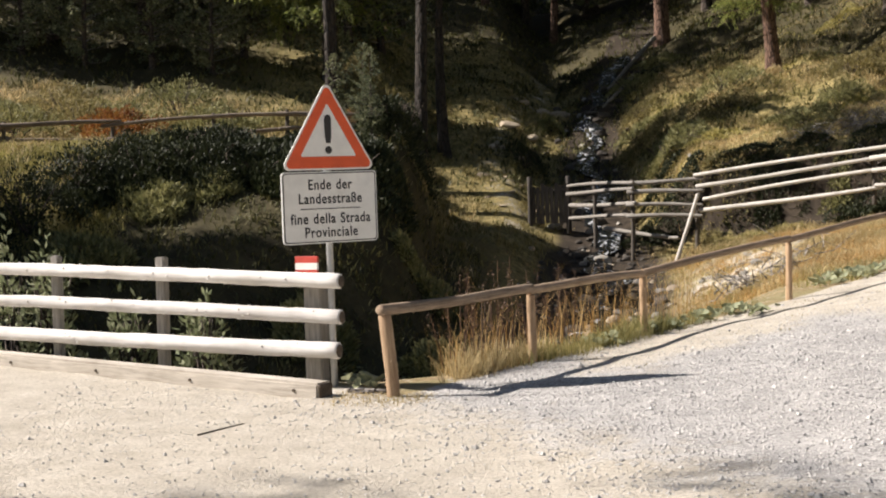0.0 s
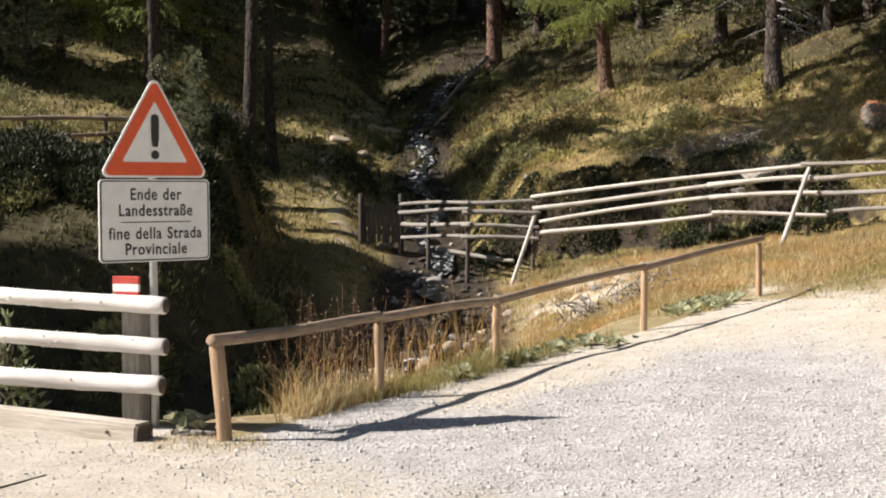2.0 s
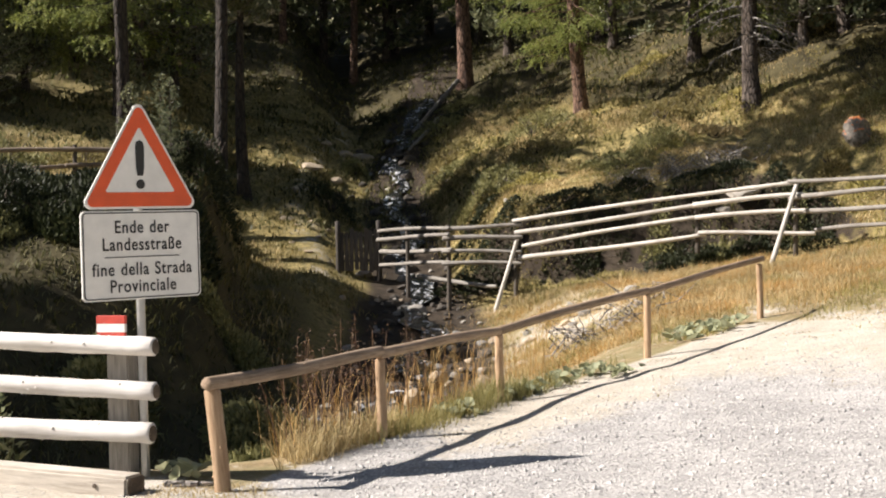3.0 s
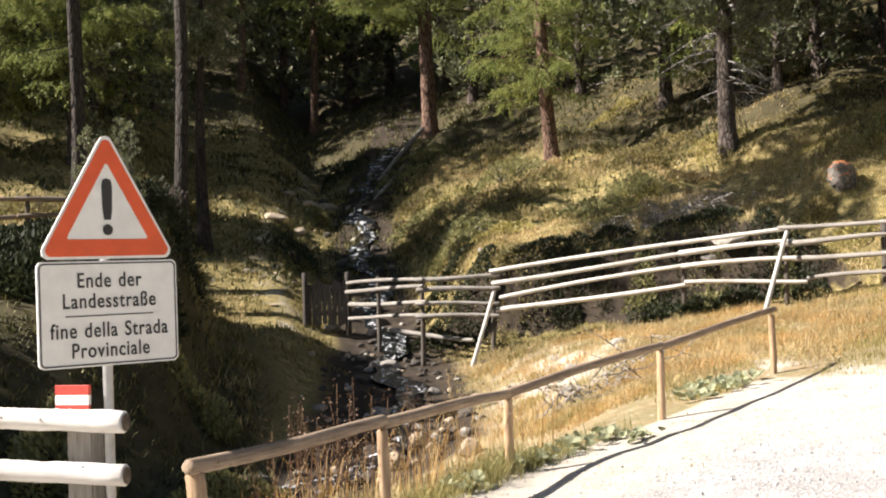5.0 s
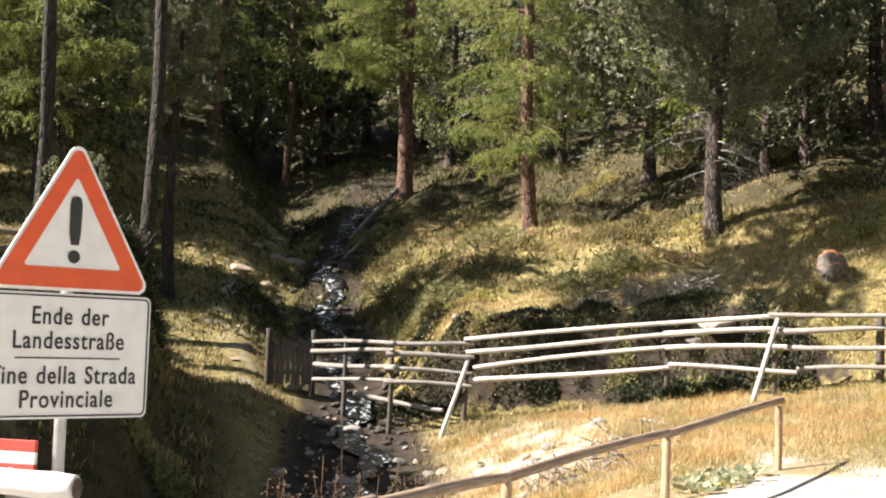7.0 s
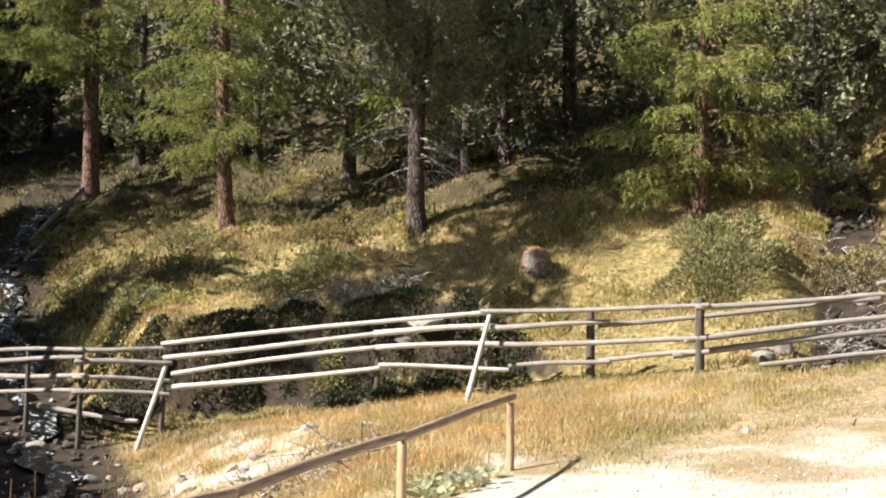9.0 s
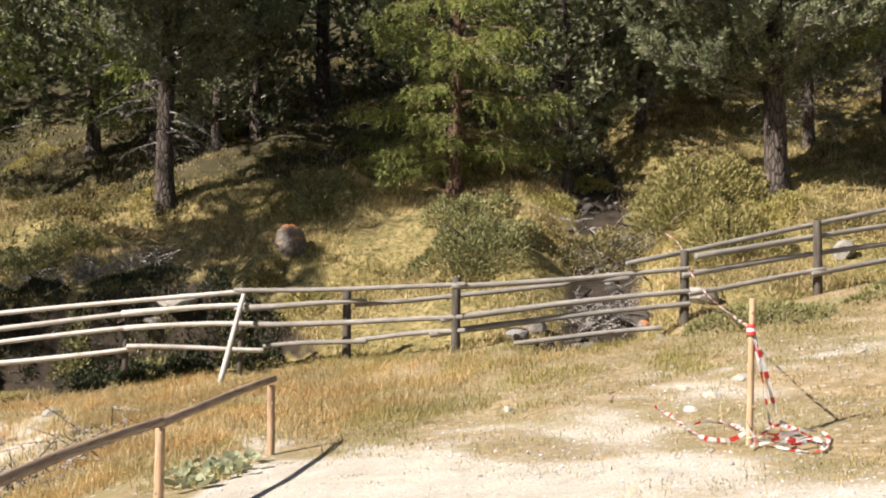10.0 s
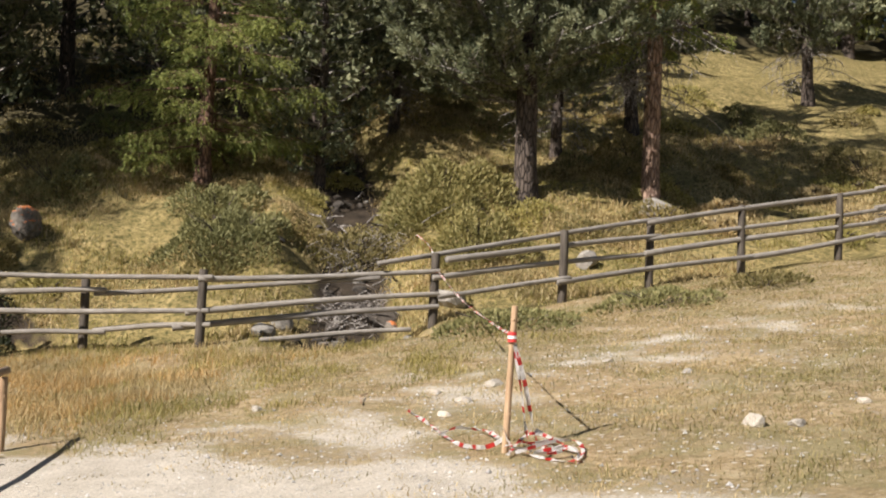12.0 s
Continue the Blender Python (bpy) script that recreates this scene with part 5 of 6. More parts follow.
def on_turf(x, y):
    c = covers(x, y)
    return np.clip(c["turf"] - c["bed"] - 0.9 * c["woods_shade"], 0, 1)


def beyond_fence(x, y):
    return y > np.interp(x, FENCE_X, FENCE_Y)


def patchy(x, y, size, seed, cut=0.0):
    return smooth01(wave(x, y, size, seed), cut - 0.25, cut + 0.35)


grass("slope_grass", "short dry yellow grass on the hillside", 60000, (3, 34, 18, 48), lambda x, y: on_turf(x, y) * beyond_fence(x, y) * patchy(x, y, 3.5, 31, -0.2), M_GRASS, 0.19, 0.021, 0.13, 41, 6, 1.5)
grass("slope_grass", "green tufts on the hillside", 40000, (3, 34, 18, 48), lambda x, y: on_turf(x, y) * beyond_fence(x, y) * patchy(x, y, 4.2, 33, 0.1), M_GREENISH, 0.18, 0.022, 0.13, 42, 6, 1.5)
low_meadow = lambda x, y: on_turf(x, y) ** 2 * ~beyond_fence(x, y) * smooth01(y - x * 0.25, 14.0, 16.5) * (1 - 0.8 * smooth01(x, 8.5, 11.5))
grass("meadow_grass", "golden dry grass below the pole fence", 26000, (4.0, 13.5, 16.2, 28.5), lambda x, y: low_meadow(x, y) * (0.3 + 0.7 * patchy(x, y, 1.7, 34, -0.1)), M_GRASS, 0.20, 0.009, 0.10, 43, 7, 1.2)
grass("meadow_grass", "orange-brown dry grass below the pole fence", 20000, (4.0, 12.5, 16.2, 28.0), lambda x, y: low_meadow(x, y) * patchy(x, y, 2.8, 35, 0.0), M_STRAW, 0.20, 0.008, 0.09, 44, 7, 1.2)
grass("meadow_grass", "green grass among the dry meadow", 10000, (4.0, 15, 15, 28.0), lambda x, y: on_turf(x, y) * ~beyond_fence(x, y) * patchy(x, y, 3.0, 36, 0.1), M_GREENISH, 0.16, 0.009, 0.10, 45, 9, 1.3)
grass("turf_grass", "short sparse dry turf", 30000, (6.6, 27, 8.0, 20), lambda x, y: on_turf(x, y) * ~beyond_fence(x, y) * (0.25 + 0.75 * patchy(x, y, 1.6, 37, 0.0)), M_GRASS, 0.085, 0.008, 0.08, 46, 7, 1.8)
grass("turf_grass", "short sparse green turf", 22000, (6.6, 27, 7.0, 20), lambda x, y: 0.9 * on_turf(x, y) * ~beyond_fence(x, y) * np.maximum(patchy(x, y, 2.1, 38, 0.15), 0.85 * smooth01(x - 0.5 * (y - 9), 8.6, 10.2) * patchy(x, y, 1.2, 39, -0.35)), M_GREENMIX, 0.085, 0.008, 0.08, 47, 9, 1.8)
grass("terrace_grass", "sunlit yellow-green grass on the bank", 11000, (-14, 0.5, 22, 34), lambda x, y: on_turf(x, y) * patchy(x, y, 2.5, 39, -0.3), M_GREEN, 0.22, 0.028, 0.1, 48, 4, 1.0)
grass("terrace_grass", "dry golden grass on the bank", 8000, (-14, 0.5, 22, 34), lambda x, y: on_turf(x, y) * patchy(x, y, 2.5, 40, 0.0), M_GRASS, 0.24, 0.026, 0.1, 49, 4, 1.0)
grass("path_grass", "yellow-green grass along the path", 9000, (-4.0, 6.5, 27, 48), lambda x, y: on_turf(x, y) * patchy(x, y, 1.8, 50, 0.0), M_GREEN, 0.2, 0.026, 0.09, 50, 6, 1.1)
grass("forest_floor_cover", "dark low heath under the trees", 15000, (-18, 15, 35, 66), lambda x, y: 0.35 + 0.65 * patchy(x, y, 2.5, 61, -0.2), M_HEATH, 0.24, 0.055, 0.16, 61, 4, 1.4)
grass("terrace_grass", "sunny yellow-green grass on the slope below the terrace", 7000, (-13, -5.6, 19.6, 26), lambda x, y: 0.4 + 0.6 * patchy(x, y, 1.8, 64, -0.2), M_GREENISH, 0.24, 0.018, 0.1, 64, 5, 1.2)
grass("terrace_grass", "sunny dry grass before the bank fence", 9000, (-13, -2.5, 24.2, 36), lambda x, y: patchy(x, y, 2.0, 62, -0.2), M_GRASS, 0.22, 0.022, 0.1, 62, 4, 1.2)
grass("forest_floor_cover", "dark low growth on the shaded bank", 6000, (-9, 0.6, 14, 26), lambda x, y: 0.3 + 0.7 * patchy(x, y, 1.6, 63, -0.2), M_HEATH, 0.20, 0.03, 0.14, 63, 5, 1.4)
# along the hand rail
behind = lambda x, y, a, b: smooth01(y - rail_edge(x), a, a + 0.15) * (1 - smooth01(y - rail_edge(x), b, b + 0.4))
grass("rail_grass", "golden dry grass spilling over the edge below the hand rail", 650, (0.05, 1.1, 8.2, 11.0), lambda x, y: behind(x, y, 0.0, 0.7) * smooth01(x, 0.05, 0.5), M_GRASS, 0.34, 0.008, 0.06, 51, 12, 0.8)
grass("rail_grass", "green grass under the hand rail", 1900, (0.7, 3.8, 9.2, 14.0), lambda x, y: behind(x, y, -0.3, 0.6) * smooth01(x, 0.6, 1.2) * (1 - 0.8 * smooth01(x, 2.2, 3.2)), M_GREENMIX, 0.24, 0.008, 0.07, 52, 12, 1.0)
grass("straw_stalks", "thin tall straw stalks behind the hand rail", 420, (0.1, 3.0, 9.0, 13.5), lambda x, y: behind(x, y, 0.25, 1.2), M_STRAW, 0.95, 0.006, 0.08, 53, 5, 0.35)
grass("edge_grass", "dry grass tufts at the road's edge", 300, (-0.7, 0.05, 7.5, 8.2), lambda x, y: 0.8 + 0 * x, M_GRASS, 0.06, 0.007, 0.06, 54, 7, 1.4)
grass("edge_grass", "scattered small tufts on the gravel", 9000, (1.5, 8.5, 8.5, 16), lambda x, y: (covers(x, y)["turf"] < 0.5) * patchy(x, y, 1.0, 55, 0.35) * (0.3 + 0.7 * smooth01(y - rail_edge(x), -2.2, -0.6)), M_GREEN, 0.045, 0.009, 0.05, 55, 6, 1.8)


def seed_heads():
    g = np.random.default_rng(8)
    t = Tris()
    n = 46
    x = g.uniform(0.15, 1.5, n)
    y = rail_edge(x) + g.uniform(0.25, 1.0, n)
    z = land(x, y)
    sticks = []
    for k in range(n):
        h = g.uniform(0.55, 1.05)
        top = (x[k] + g.normal(0, 0.12), y[k] + g.normal(0, 0.1), z[k] + h)
        sticks.append(([(x[k], y[k], z[k] - 0.05), ((x[k] + top[0]) / 2, (y[k] + top[1]) / 2, z[k] + h * 0.55), top], 0.005, 0.003))
        m = 40
        q = g.uniform(0.5, 1.05, m)
        c = np.stack([np.interp(q, [0, 1], [x[k], top[0]]), np.interp(q, [0, 1], [y[k], top[1]]), z[k] + h * q], 1) + g.normal(0, 0.022, (m, 3))
        w = unit(g.normal(0, 1, (m, 3)))
        t.blades(c, w, unit(np.cross(w, g.normal(0, 1, (m, 3)))), g.uniform(0.012, 0.03, m), g.uniform(0.01, 0.02, m))
    weeds = thing("dock_plant", (0.8, 9.9, ground_z(0.8, 9.9)), "withered brown dock stalks behind the hand rail", "weed", kind="stuff")
    a, b = t.mesh("seed_head", M_SEED, weeds), sticks_mesh("stalk", sticks, M_SEED, weeds, "", 3)
    for o in (a, b):
        o.location = -weeds.location


seed_heads()


def leaf_rosette(x, y, w, n, seed):
    """Broad rounded leaves on short stalks, each a lobed, cupped blade."""
    g = np.random.default_rng(seed)
    s = thing("butterbur_plant", planted(x, y), "patch of broad pale green leaves on the ground", "plant", "broad-leaved plants")
    for k in range(n):
        a, r = g.uniform(0, 6.28), w * math.sqrt(g.uniform(0, 1)) / 2
        cx, cy, size = math.cos(a) * r, math.sin(a) * r, g.uniform(0.035, 0.085)
        bm = bmesh.new()
        mid = bm.verts.new((0, 0, -0.015))
        ring = []
        for q in range(9):
            b = 6.283 * q / 9
            rr = size * (1.0 + 0.15 * math.cos(2 * b) + g.uniform(-0.1, 0.1))
            ring.append(bm.verts.new((rr * math.cos(b), rr * math.sin(b) * 0.85, 0.02 + g.uniform(-0.015, 0.015))))
        for q in range(9):
            bm.faces.new((mid, ring[q], ring[(q + 1) % 9]))
        leaf = part("leaf", bm, M_LEAF, s)
        dz = ground_z(x + cx, y + cy) - s.location.z
        leaf.location = (cx, cy, dz + g.uniform(0.02, 0.10))
        leaf.rotation_euler = (g.uniform(-0.6, 0.6), g.uniform(-0.6, 0.6), g.uniform(0, 6.28))
    return s


for k, (x, y, w, n) in enumerate(((2.75, 12.35, 0.9, 40), (3.3, 12.9, 0.8, 30), (2.1, 11.9, 0.7, 26), (5.55, 15.35, 0.9, 38), (6.0, 15.75, 0.6, 22), (5.1, 14.8, 0.5, 16), (3.7, 12.6, 0.5, 14), (1.7, 11.0, 0.5, 14), (-0.55, 8.55, 0.4, 12))):
    leaf_rosette(x, y, w, n, 500 + k)


# ---- stones, brook and path ----
def rock_bm(size, seed, flat=0.7, detail=2):
    rng = random.Random(seed)
    bm = bmesh.new()
    bmesh.ops.create_icosphere(bm, subdivisions=detail, radius=1)
    cuts = [(Vector((rng.gauss(0, 1), rng.gauss(0, 1), rng.gauss(0, 0.8))).normalized(), rng.uniform(0.55, 0.9)) for _ in range(9)]
    o = Vector((seed * 3.1, seed * 1.7, 0))
    sx, sy = rng.uniform(0.8, 1.25), rng.uniform(0.75, 1.1)
    for v in bm.verts:
        p = v.co.copy()
        for n, d in cuts:
            over = p.dot(n) - d
            if over > 0:
                p -= n * over * 0.9
        p *= 1 + 0.10 * noise.noise(p * 2.3 + o) + (0.14 * noise.noise(p * 5.5 + o) if detail > 2 else 0)
        v.co = Vector((p.x * sx, p.y * sy, p.z * flat)) * size
    return bm


ROCKS = {}


def rock(name, x, y, size, material, seed, label, group="", sink=0.35, flat=0.7, z=None, detail=2):
    key = (material.name, seed % 7, round(flat, 1))
    if key not in ROCKS:
        ob = part(name, rock_bm(1.0, seed % 7 + 1, flat, detail), material)
        ROCKS[key] = ob.data
    else:
        ob = new(name, ROCKS[key])
    r = random.Random(seed)
    ob.scale = (size, size * r.uniform(0.8, 1.2), size * r.uniform(0.8, 1.15))
    ob.rotation_euler = (r.uniform(-0.25, 0.25), r.uniform(-0.25, 0.25), r.uniform(0, 6.28))
    ob.location = (x, y, (ground_z(x, y) if z is None else z) + size * flat * (0.8 - 2 * sink * 0.8))
    return tagged(ob, label, "rock", group)


M_SANDSTONE = stone("sandy_stone", (0.34, 0.27, 0.19), (0.52, 0.44, 0.33))
rock("boulder", 14.0, 29.36, 0.38, M_LICHEN, 2, "mossy boulder capped with orange lichen", sink=0.22, flat=0.9, detail=4)
rock("boulder", 10.36, 27.0, 0.45, M_PALE, 4, "flat pale boulder behind the fence", sink=0.3, flat=0.4)
rock("boulder", 10.0, 27.3, 0.2, M_PALE, 5, "flat pale boulder behind the fence", sink=0.3, flat=0.4)
r5 = random.Random(5)


def along_line(line, f):
    n = len(line) - 1
    k = min(int(f * n), n - 1)
    return Vector(line[k]).lerp(Vector(line[k + 1]), f * n - k)


for k in range(120):
    f = r5.uniform(0.16, 0.74)
    p = along_line(BROOK, f)
    x, y = p.x + r5.gauss(0, 0.75), p.y + r5.gauss(0, 0.4)
    rock("brook_stone", x, y, r5.uniform(0.06, 0.24), r5.choice((M_DARKSTONE, M_DARKSTONE, M_DARKSTONE, M_DARKSTONE, M_STONE)), k, "stone lying in the brook bed", "brook stones")
for k in range(170):
    y = r5.uniform(19.5, 31.5)
    x = float(np.interp(y, [17.5, 22, 26.5, 31], [0.2, 2.6, 3.3, 3.6])) + r5.gauss(0, 0.85)
    rock("brook_stone", x, y, r5.uniform(0.03, 0.11), r5.choice((M_DARKSTONE, M_DARKSTONE, M_DARKSTONE, M_STONE, M_SANDSTONE)), 500 + k, "stone washed out below the brook fence", "brook stones")
for k in range(100):
    p = along_line(SIDE_BROOK, r5.uniform(0.15, 1.0))
    rock("brook_stone", p.x + r5.gauss(0, 0.5), p.y + r5.gauss(0, 0.5), r5.uniform(0.05, 0.17), r5.choice((M_DARKSTONE, M_DARKSTONE, M_DARKSTONE, M_STONE)), 200 + k, "stone in the dry side brook", "side brook stones")
for k, (x, y, s) in enumerate(((1.6, 42.3, 0.5), (0.9, 42.0, 0.35), (2.4, 42.8, 0.4), (1.2, 38.6, 0.4), (1.8, 38.1, 0.35), (0.7, 36.4, 0.3), (2.9, 46.5, 0.55), (3.6, 47.2, 0.6), (2.3, 46.0, 0.4), (1.5, 34.6, 0.17), (2.1, 34.0, 0.15), (0.8, 34.2, 0.14), (1.2, 33.4, 0.16), (1.8, 35.4, 0.18), (1.0, 35.6, 0.15), (1.7, 32.9, 0.13), (1.4, 36.3, 0.17))):
    rock("path_stone", x, y, s * 0.75, M_SANDSTONE, 320 + k, "flat worn stone step in the path", "path stones", sink=0.42, flat=0.4)
for k in range(26):
    a = r5.uniform(0, 6.28)
    rock("bank_stone", 4.7 + r5.gauss(0, 1.0), 23.6 + r5.gauss(0, 1.3), r5.uniform(0.05, 0.16), r5.choice((M_SANDSTONE, M_STONE, M_SANDSTONE)), 360 + k, "pale stone in the sandy bank", "bank stones", sink=0.4, flat=0.6)
for k, (x, y, s) in enumerate(((2.55, 14.9, 0.20), (2.0, 13.6, 0.12), (3.2, 15.6, 0.14), (1.7, 16.0, 0.18), (3.4, 19.5, 0.22), (2.4, 20.5, 0.22), (3.0, 22.0, 0.2))):
    rock("bank_stone", x, y, s, M_SANDSTONE, 400 + k, "pale block of stone below the hand rail", "bank stones", sink=0.2, flat=0.8)
for k, (x, y, s) in enumerate(((10.13, 9.86, 0.15), (10.3, 9.55, 0.09), (11.28, 9.46, 0.10), (10.3, 13.4, 0.10), (11.2, 13.8, 0.12), (10.7, 14.2, 0.09), (12.6, 12.2, 0.08), (9.6, 13.0, 0.08), (13.0, 13.6, 0.07), (9.2, 15.4, 0.09))):
    rock("meadow_stone", x, y, s, M_PALE, 420 + k, "small pale stone in the bare turf", "meadow stones", sink=0.46, flat=0.6)
for k, (x, y, s, m) in enumerate(((16.7, 21.2, 0.17, M_LICHEN), (15.1, 22.3, 0.22, M_STONE), (15.6, 21.4, 0.16, M_STONE), (14.4, 21.9, 0.26, M_STONE), (16.9, 21.6, 0.35, M_DARKSTONE), (17.4, 20.4, 0.3, M_STONE), (24.3, 21.0, 0.35, M_STONE), (21.0, 20.2, 0.3, M_STONE))):
    rock("boulder", x, y, s, m, 440 + k, "weathered boulder beside the fence", "fence boulders", sink=0.25, flat=0.8)


def pebbles():
    """Loose gravel lying on the road, as many small faceted stones."""
    g = np.random.default_rng(3)
    n = 90000
    y = 2.6 + 13 * g.uniform(0, 1, n) ** 1.5
    x = g.uniform(-3.2, 9.0, n)
    c = covers(x, y)
    road = (c["turf"] < 0.4) & (y < rail_edge(x) - 0.02)
    keep = road & (g.uniform(0, 1, n) < 0.12 + 0.88 * c["gravel"])
    x, y = x[keep], y[keep]
    n = len(x)
    tx, ty = g.uniform(7, 17, 5200), g.uniform(8.5, 18.5, 5200)
    some = (covers(tx, ty)["turf"] < g.uniform(0.3, 1.1, 5200)) & (ty < np.interp(tx, FENCE_X, FENCE_Y) - 0.5)
    x, y = np.append(x, tx[some]), np.append(y, ty[some])
    far = np.append(np.ones(n), np.full(some.sum(), 1.35))
    n = len(x)
    s = far * g.uniform(0.005, 0.013, n) * np.where(g.uniform(0, 1, n) < 0.06, 1.9, 1.0)
    z = land(x, y)
    octa = np.array([[1, 0, 0], [0, 1, 0], [-1, 0, 0], [0, -1, 0], [0, 0, 0.8], [0, 0, -0.6]])
    a = g.uniform(0, 6.28, n)
    ca, sa = np.cos(a), np.sin(a)
    V = octa[None] * g.uniform(0.6, 1.3, (n, 6, 1))
    V = np.stack([V[..., 0] * ca[:, None] - V[..., 1] * sa[:, None], V[..., 0] * sa[:, None] + V[..., 1] * ca[:, None], V[..., 2]], -1) * s[:, None, None]
    V = V + np.stack([x, y, z + s * 0.2], 1)[:, None]
    F = np.array([[0, 1, 4], [1, 2, 4], [2, 3, 4], [3, 0, 4], [1, 0, 5], [2, 1, 5], [3, 2, 5], [0, 3, 5]])
    ob = sheet("gravel", V.reshape(-1, 3), (np.arange(n)[:, None, None] * 6 + F).reshape(-1, 3), M_PEBBLE)
    tagged(ob, "loose grey and pale gravel on the road", "gravel", kind="stuff")


def pebble_material():
    m, nt, bs = nodes_of("gravel_stones")
    g = nt.nodes.new("ShaderNodeNewGeometry")
    nt.links.new(ramp(nt, g.outputs["Random Per Island"], [(0.0, (0.26, 0.255, 0.25)), (0.4, (0.44, 0.43, 0.41)), (0.75, (0.55, 0.53, 0.50)), (1.0, (0.68, 0.66, 0.63))]), bs.inputs["Base Color"])
    bs.inputs["Roughness"].default_value = 0.9
    return m


M_PEBBLE = pebble_material()
pebbles()


def brook():
    """The running water: a ribbon down the bed, tumbling over steps."""
    V, F = [], []
    n, across = 150, 6
    g = random.Random(2)
    for i in range(n + 1):
        f = 0.13 + 0.62 * i / n
        p, q = along_line(BROOK, f), along_line(BROOK, min(f + 0.01, 1))
        d = (q - p).normalized()
        s = Vector((-d.y, d.x, 0)).normalized()
        w = 0.22 + 0.10 * math.sin(i * 0.37) + 0.06 * g.random()
        off = 0.22 * math.sin(i * 0.29 + 1) + 0.1 * math.sin(i * 0.83)
        for k in range(across + 1):
            c = p + s * (off + w * (k / across - 0.5) * 2)
            V.append((c.x, c.y, ground_z(c.x, c.y) + 0.09 + 0.035 * g.random() - 0.04 * abs(k / across - 0.5)))
    for i in range(n):
        for k in range(across):
            a = i * (across + 1) + k
            F.append((a, a + 1, a + across + 2, a + across + 1))
    ob = sheet("brook_water", V, F, M_WATER, smooth=True)
    tagged(ob, "narrow brook tumbling white over dark stones", "water", kind="structure")


brook()


def driftwood(name, label, pts, r, seed, material=None):
    w = thing(name, pts[0], label, "branch", "fallen branches")
    p = [(x - pts[0][0], y - pts[0][1], z - pts[0][2]) for x, y, z in pts]
    ob = sticks_mesh("stick", [(p, r, r * 0.5)], material or M_TWIG, w, "", 7)
    ob["kind"] = ""
    return w


for k in range(30):
    p = along_line(SIDE_BROOK, r5.uniform(0.3, 0.95))
    x, y, a, n = p.x + r5.gauss(0, 0.5), p.y + r5.gauss(0, 0.4), r5.uniform(0, 6.28), r5.uniform(0.3, 0.9)
    z = ground_z(x, y) + 0.12
    driftwood("fallen_branch", "bleached dead branch lying in the side brook", [(x, y, z), (x + n * 0.5 * math.cos(a), y + n * 0.5 * math.sin(a), z + r5.uniform(0, 0.2)), (x + n * math.cos(a + 0.3), y + n * math.sin(a + 0.3), z + r5.uniform(-0.05, 0.2))], 0.025, k)
driftwood("fallen_branch", "pale fallen branch at the foot of the larch", [(7.9, 52.6, ground_z(7.9, 52.6) + 0.5), (6.6, 49.5, ground_z(6.6, 49.5) + 0.35), (5.4, 46.6, ground_z(5.4, 46.6) + 0.3)], 0.10, 60)
driftwood("fallen_branch", "pale fallen branch beside the brook", [(6.4, 47.4, ground_z(6.4, 47.4) + 0.35), (5.6, 45.6, ground_z(5.6, 45.6) + 0.3), (5.0, 44.6, ground_z(5.0, 44.6) + 0.25)], 0.08, 61)
driftwood("fallen_branch", "bleached stick on dry turf", [(9.6, 14.2, ground_z(9.6, 14.2) + 0.03), (9.95, 14.6, ground_z(9.95, 14.6) + 0.05), (10.2, 14.75, ground_z(10.2, 14.75) + 0.03)], 0.013, 62, M_TAN)
driftwood("fallen_branch", "thin dark twig lying on the road", [(-1.5, 6.19, 0.008), (-1.37, 6.43, 0.010), (-1.255, 6.667, 0.008)], 0.007, 63, M_DARKWOOD)
driftwood("fallen_branch", "short plank lying between the posts", [(-0.62, 8.15, 0.02), (-0.45, 8.1, 0.03), (-0.3, 8.12, 0.02)], 0.03, 64)


def brushwood(x, y, w, n, seed):
    """A heap of dry grey twigs."""
    g = random.Random(seed)
    pile = thing("brushwood_pile", planted(x, y), "heap of dry grey twigs against the bank", "brushwood")
    twigs = []
    for _ in range(n):
        px, py, a, l = g.gauss(0, w / 3), g.gauss(0, w / 5), g.uniform(0, 6.28), g.uniform(0.3, 0.9)
        z = ground_z(x + px, y + py) - pile.location.z + g.uniform(0.0, 0.3)
        twigs.append(([(px, py, z), (px + l * 0.5 * math.cos(a), py + l * 0.5 * math.sin(a), z + g.uniform(0, 0.3)), (px + l * math.cos(a + 0.4), py + l * math.sin(a + 0.4), z + g.uniform(-0.05, 0.45))], 0.012, 0.004))
    sticks_mesh("twigwork", twigs, M_TWIG, pile, "", 3)


brushwood(9.0, 29.1, 1.8, 90, 1)
brushwood(10.3, 28.3, 1.2, 60, 2)
brushwood(5.0, 18.8, 1.4, 60, 3)
brushwood(19.0, 24.6, 1.6, 110, 4)
brushwood(16.6, 22.2, 1.4, 90, 5)


# ---- the stake with barrier tape ----
STAKE = Vector((8.45, 11.18, 0))
ACROSS, AHEAD = Vector((0.70, -0.714, 0)), Vector((0.714, 0.70, 0))


def spot(a, h, up=0.02):
    """A place beside the stake: a metres across, h metres ahead, up metres over the ground."""
    p = STAKE + ACROSS * a + AHEAD * h
    return Vector((p.x, p.y, ground_z(p.x, p.y) + up))


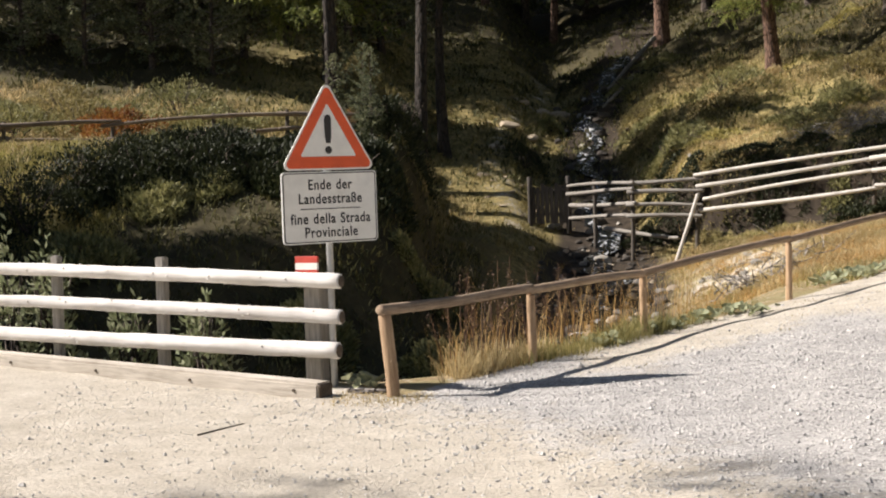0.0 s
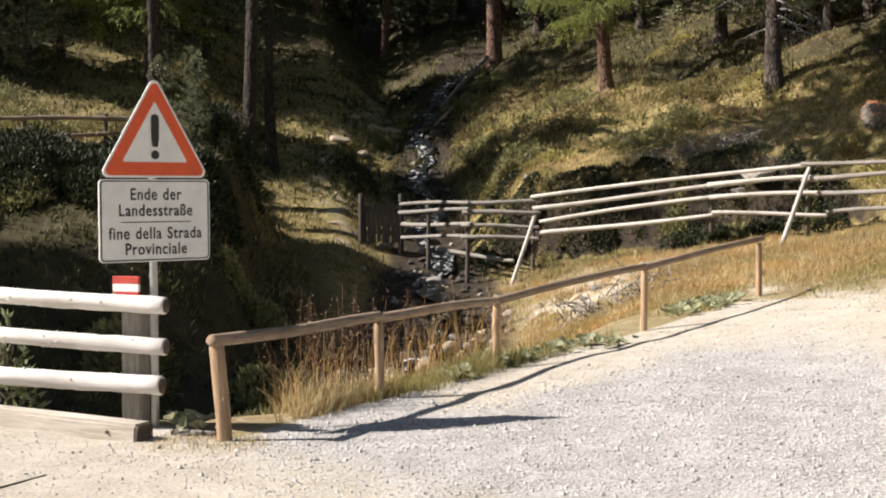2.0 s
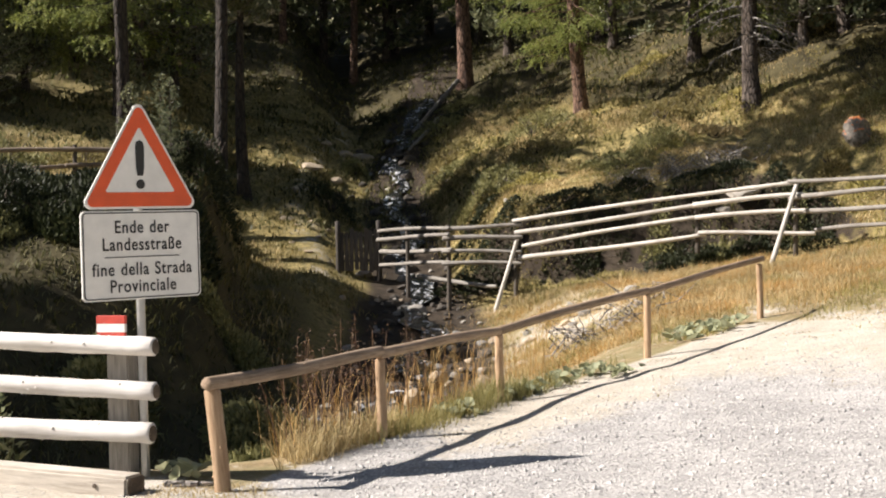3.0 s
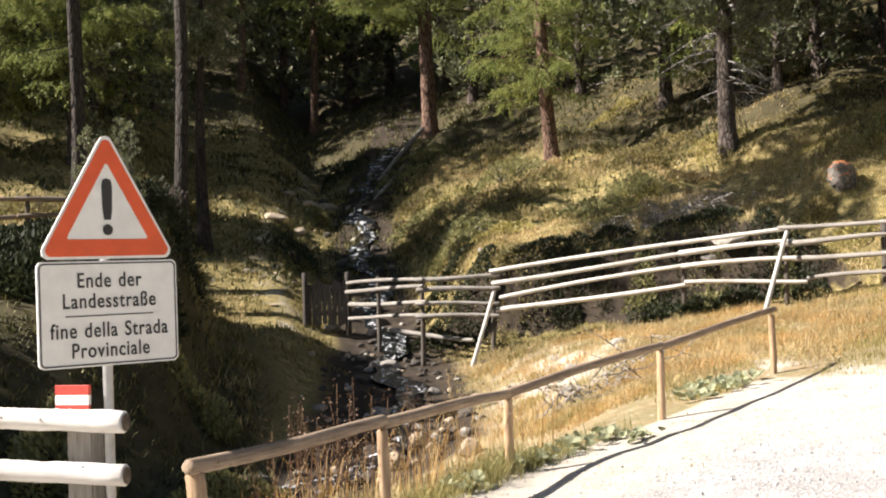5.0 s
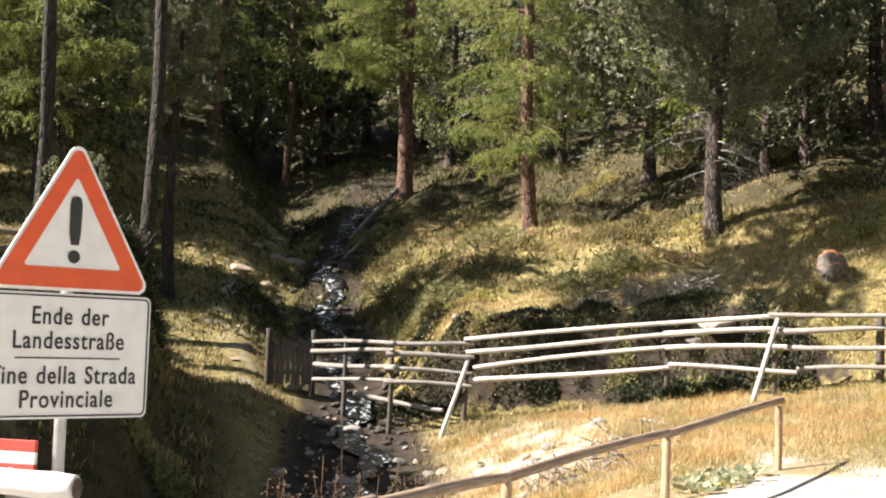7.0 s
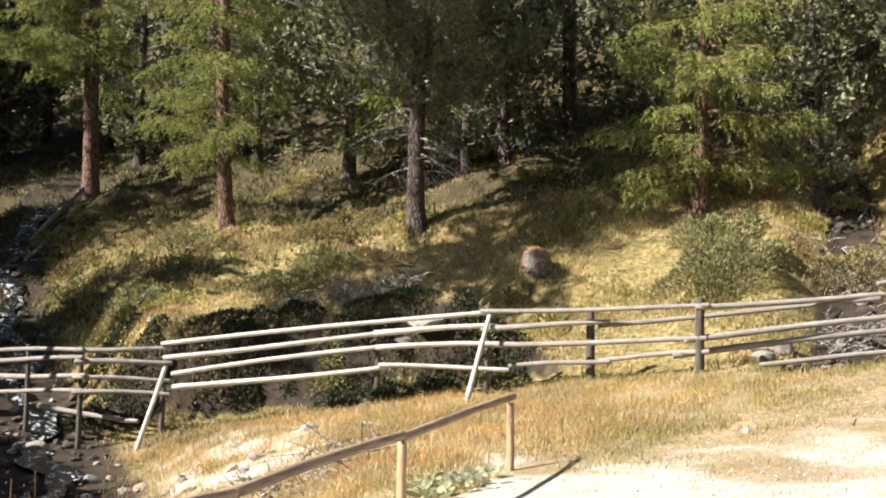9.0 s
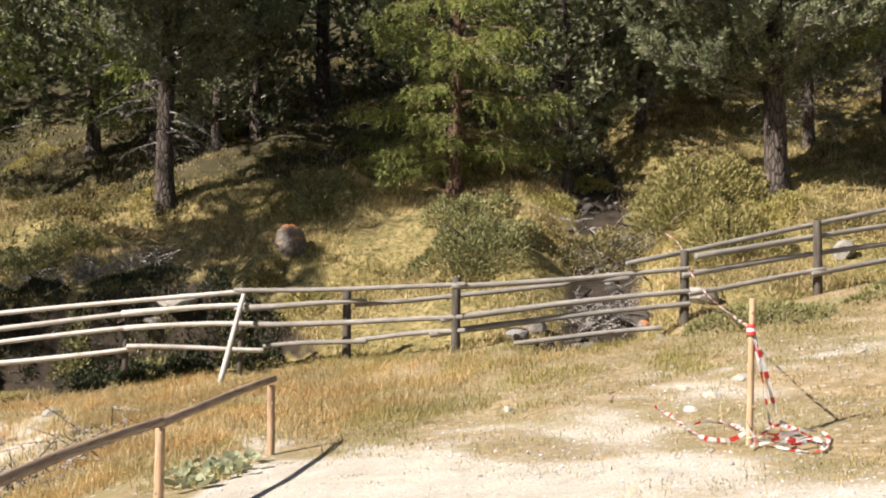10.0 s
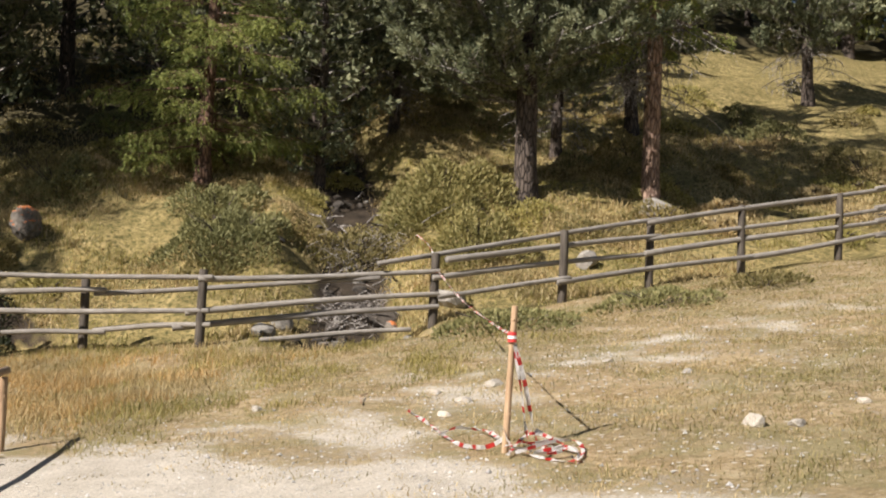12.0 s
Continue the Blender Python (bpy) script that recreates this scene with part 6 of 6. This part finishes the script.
def ribbon(name, pts, width, parent, seed, piece=0.16, sub=6, label=""):
    """A twisted plastic band through the points, its pieces red and white by turns."""
    r = random.Random(seed)
    path = []
    for k in range(len(pts) - 1):
        p0, p1, p2, p3 = pts[max(k - 1, 0)], pts[k], pts[k + 1], pts[min(k + 2, len(pts) - 1)]
        steps = max(3, int((p2 - p1).length / piece * 2))
        for i in range(steps):
            t = i / steps
            path.append(0.5 * ((2 * p1) + (p2 - p0) * t + (2 * p0 - 5 * p1 + 4 * p2 - p3) * t * t + (3 * p1 - p0 - 3 * p2 + p3) * t**3))
    path.append(pts[-1])
    bm = bmesh.new()
    prev, dist, ang = None, 0.0, r.uniform(0, 3)
    for k, p in enumerate(path):
        d = (path[min(k + 1, len(path) - 1)] - path[max(k - 1, 0)]).normalized()
        u = d.cross(Vector((0, 0, 1)))
        u = u.normalized() if u.length > 0.05 else Vector((1, 0, 0))
        ang += r.uniform(-0.5, 0.7)
        s = (u * math.cos(ang) + d.cross(u) * math.sin(ang)) * width / 2
        q = (bm.verts.new(p - s), bm.verts.new(p + s))
        if prev:
            f = bm.faces.new((prev[0], prev[1], q[1], q[0]))
            dist += (p - path[k - 1]).length
            f.material_index = 1 if (dist / piece) % 2.3 > 1.6 else 0
        prev = q
    bmesh.ops.solidify(bm, geom=bm.faces[:], thickness=0.002)
    ob = part(name, bm, M_TAPEWHITE, parent, label)
    ob.data.materials.append(M_TAPERED)
    return ob


def barrier_stake():
    z = ground_z(STAKE.x, STAKE.y)
    st = thing("stake", (STAKE.x, STAKE.y, z), "weathered wooden stake driven into dry turf", "stake")
    pole("stake_pole", (8.43, 11.18, z - 0.2), (8.5, 11.18, 2.06), 0.030, 0.026, M_TAN, st, "", 0.006, 5, 3, 8, 6)
    top = Vector((8.49, 11.17, 1.80))
    tape = thing("barrier_tape", (STAKE.x, STAKE.y, z), "loose red and white barrier tape tied to the stake", "tape")
    o = Vector(tape.location)
    post6 = Vector((16.2, 19.6, 3.05))
    runs = [
        ([top - o, top.lerp(post6, 0.5) + Vector((0, 0, -0.10)) - o, post6 - o], 0.035, 0.10),
        ([post6 - o, post6 + Vector((1.2, 1.4, 0.55)) - o, post6 + Vector((2.0, 2.6, 0.9)) - o], 0.03, 0.10),
        ([top + Vector((0, 0, -0.02)) - o, top + ACROSS * 0.10 + Vector((0, 0, -0.35)) - o, spot(0.20, 0.1, 0.30) - o, spot(0.27, 0.12) - o], 0.045, 0.10),
        ([top - o, top + ACROSS * 0.08 + Vector((0, 0, -0.45)) - o, spot(0.16, 0.12, 0.2) - o, spot(0.2, 0.05) - o], 0.04, 0.10),
        ([spot(-0.02, -0.02, 0.2) - o, spot(0.03, -0.1, 0.08) - o, spot(0.22, -0.35) - o, spot(0.48, -0.62) - o, spot(0.56, -0.4, 0.04) - o, spot(0.42, -0.15, 0.05) - o, spot(0.30, 0.0, 0.03) - o, spot(0.12, 0.2, 0.05) - o], 0.045, 0.10),
        ([spot(0.26, 0.25, 0.12) - o, spot(0.40, 0.1, 0.06) - o, spot(0.58, 0.0, 0.05) - o, spot(0.6, -0.35, 0.03) - o, spot(0.53, -0.65, 0.03) - o], 0.04, 0.10),
        ([spot(-0.02, 0.0, 0.12) - o, spot(-0.14, 0.1, 0.05) - o, spot(-0.34, 0.45, 0.03) - o, spot(-0.50, 1.0, 0.04) - o, spot(-0.62, 1.6, 0.03) - o, spot(-0.85, 2.3, 0.04) - o], 0.045, 0.10),
        ([spot(-0.55, 1.0, 0.05) - o, spot(-0.40, 1.1, 0.08) - o, spot(-0.25, 1.15, 0.04) - o, spot(-0.12, 0.8, 0.06) - o, spot(-0.05, 0.3, 0.08) - o], 0.045, 0.10),
    ]
    tangle = random.Random(9)
    for k in range(3):
        runs.append(([spot(tangle.uniform(-0.1, 0.5), tangle.uniform(-0.5, 0.3), tangle.uniform(0.02, 0.14)) - o for _ in range(5)], 0.035, 0.10))
    for k, (pts, w, piece) in enumerate(runs):
        ribbon("tape_run", pts, w * 0.85, tape, 70 + k, piece)
    for k in range(3):
        bm = bmesh.new()
        bmesh.ops.create_cone(bm, cap_ends=False, segments=12, radius1=0.04, radius2=0.036, depth=0.03)
        w = part("tape_winding", bm, (M_TAPERED, M_TAPEWHITE, M_TAPERED)[k], tape)
        w.location = top - o + Vector((-0.003, 0.01, -0.03 + 0.028 * k))
    return st


barrier_stake()
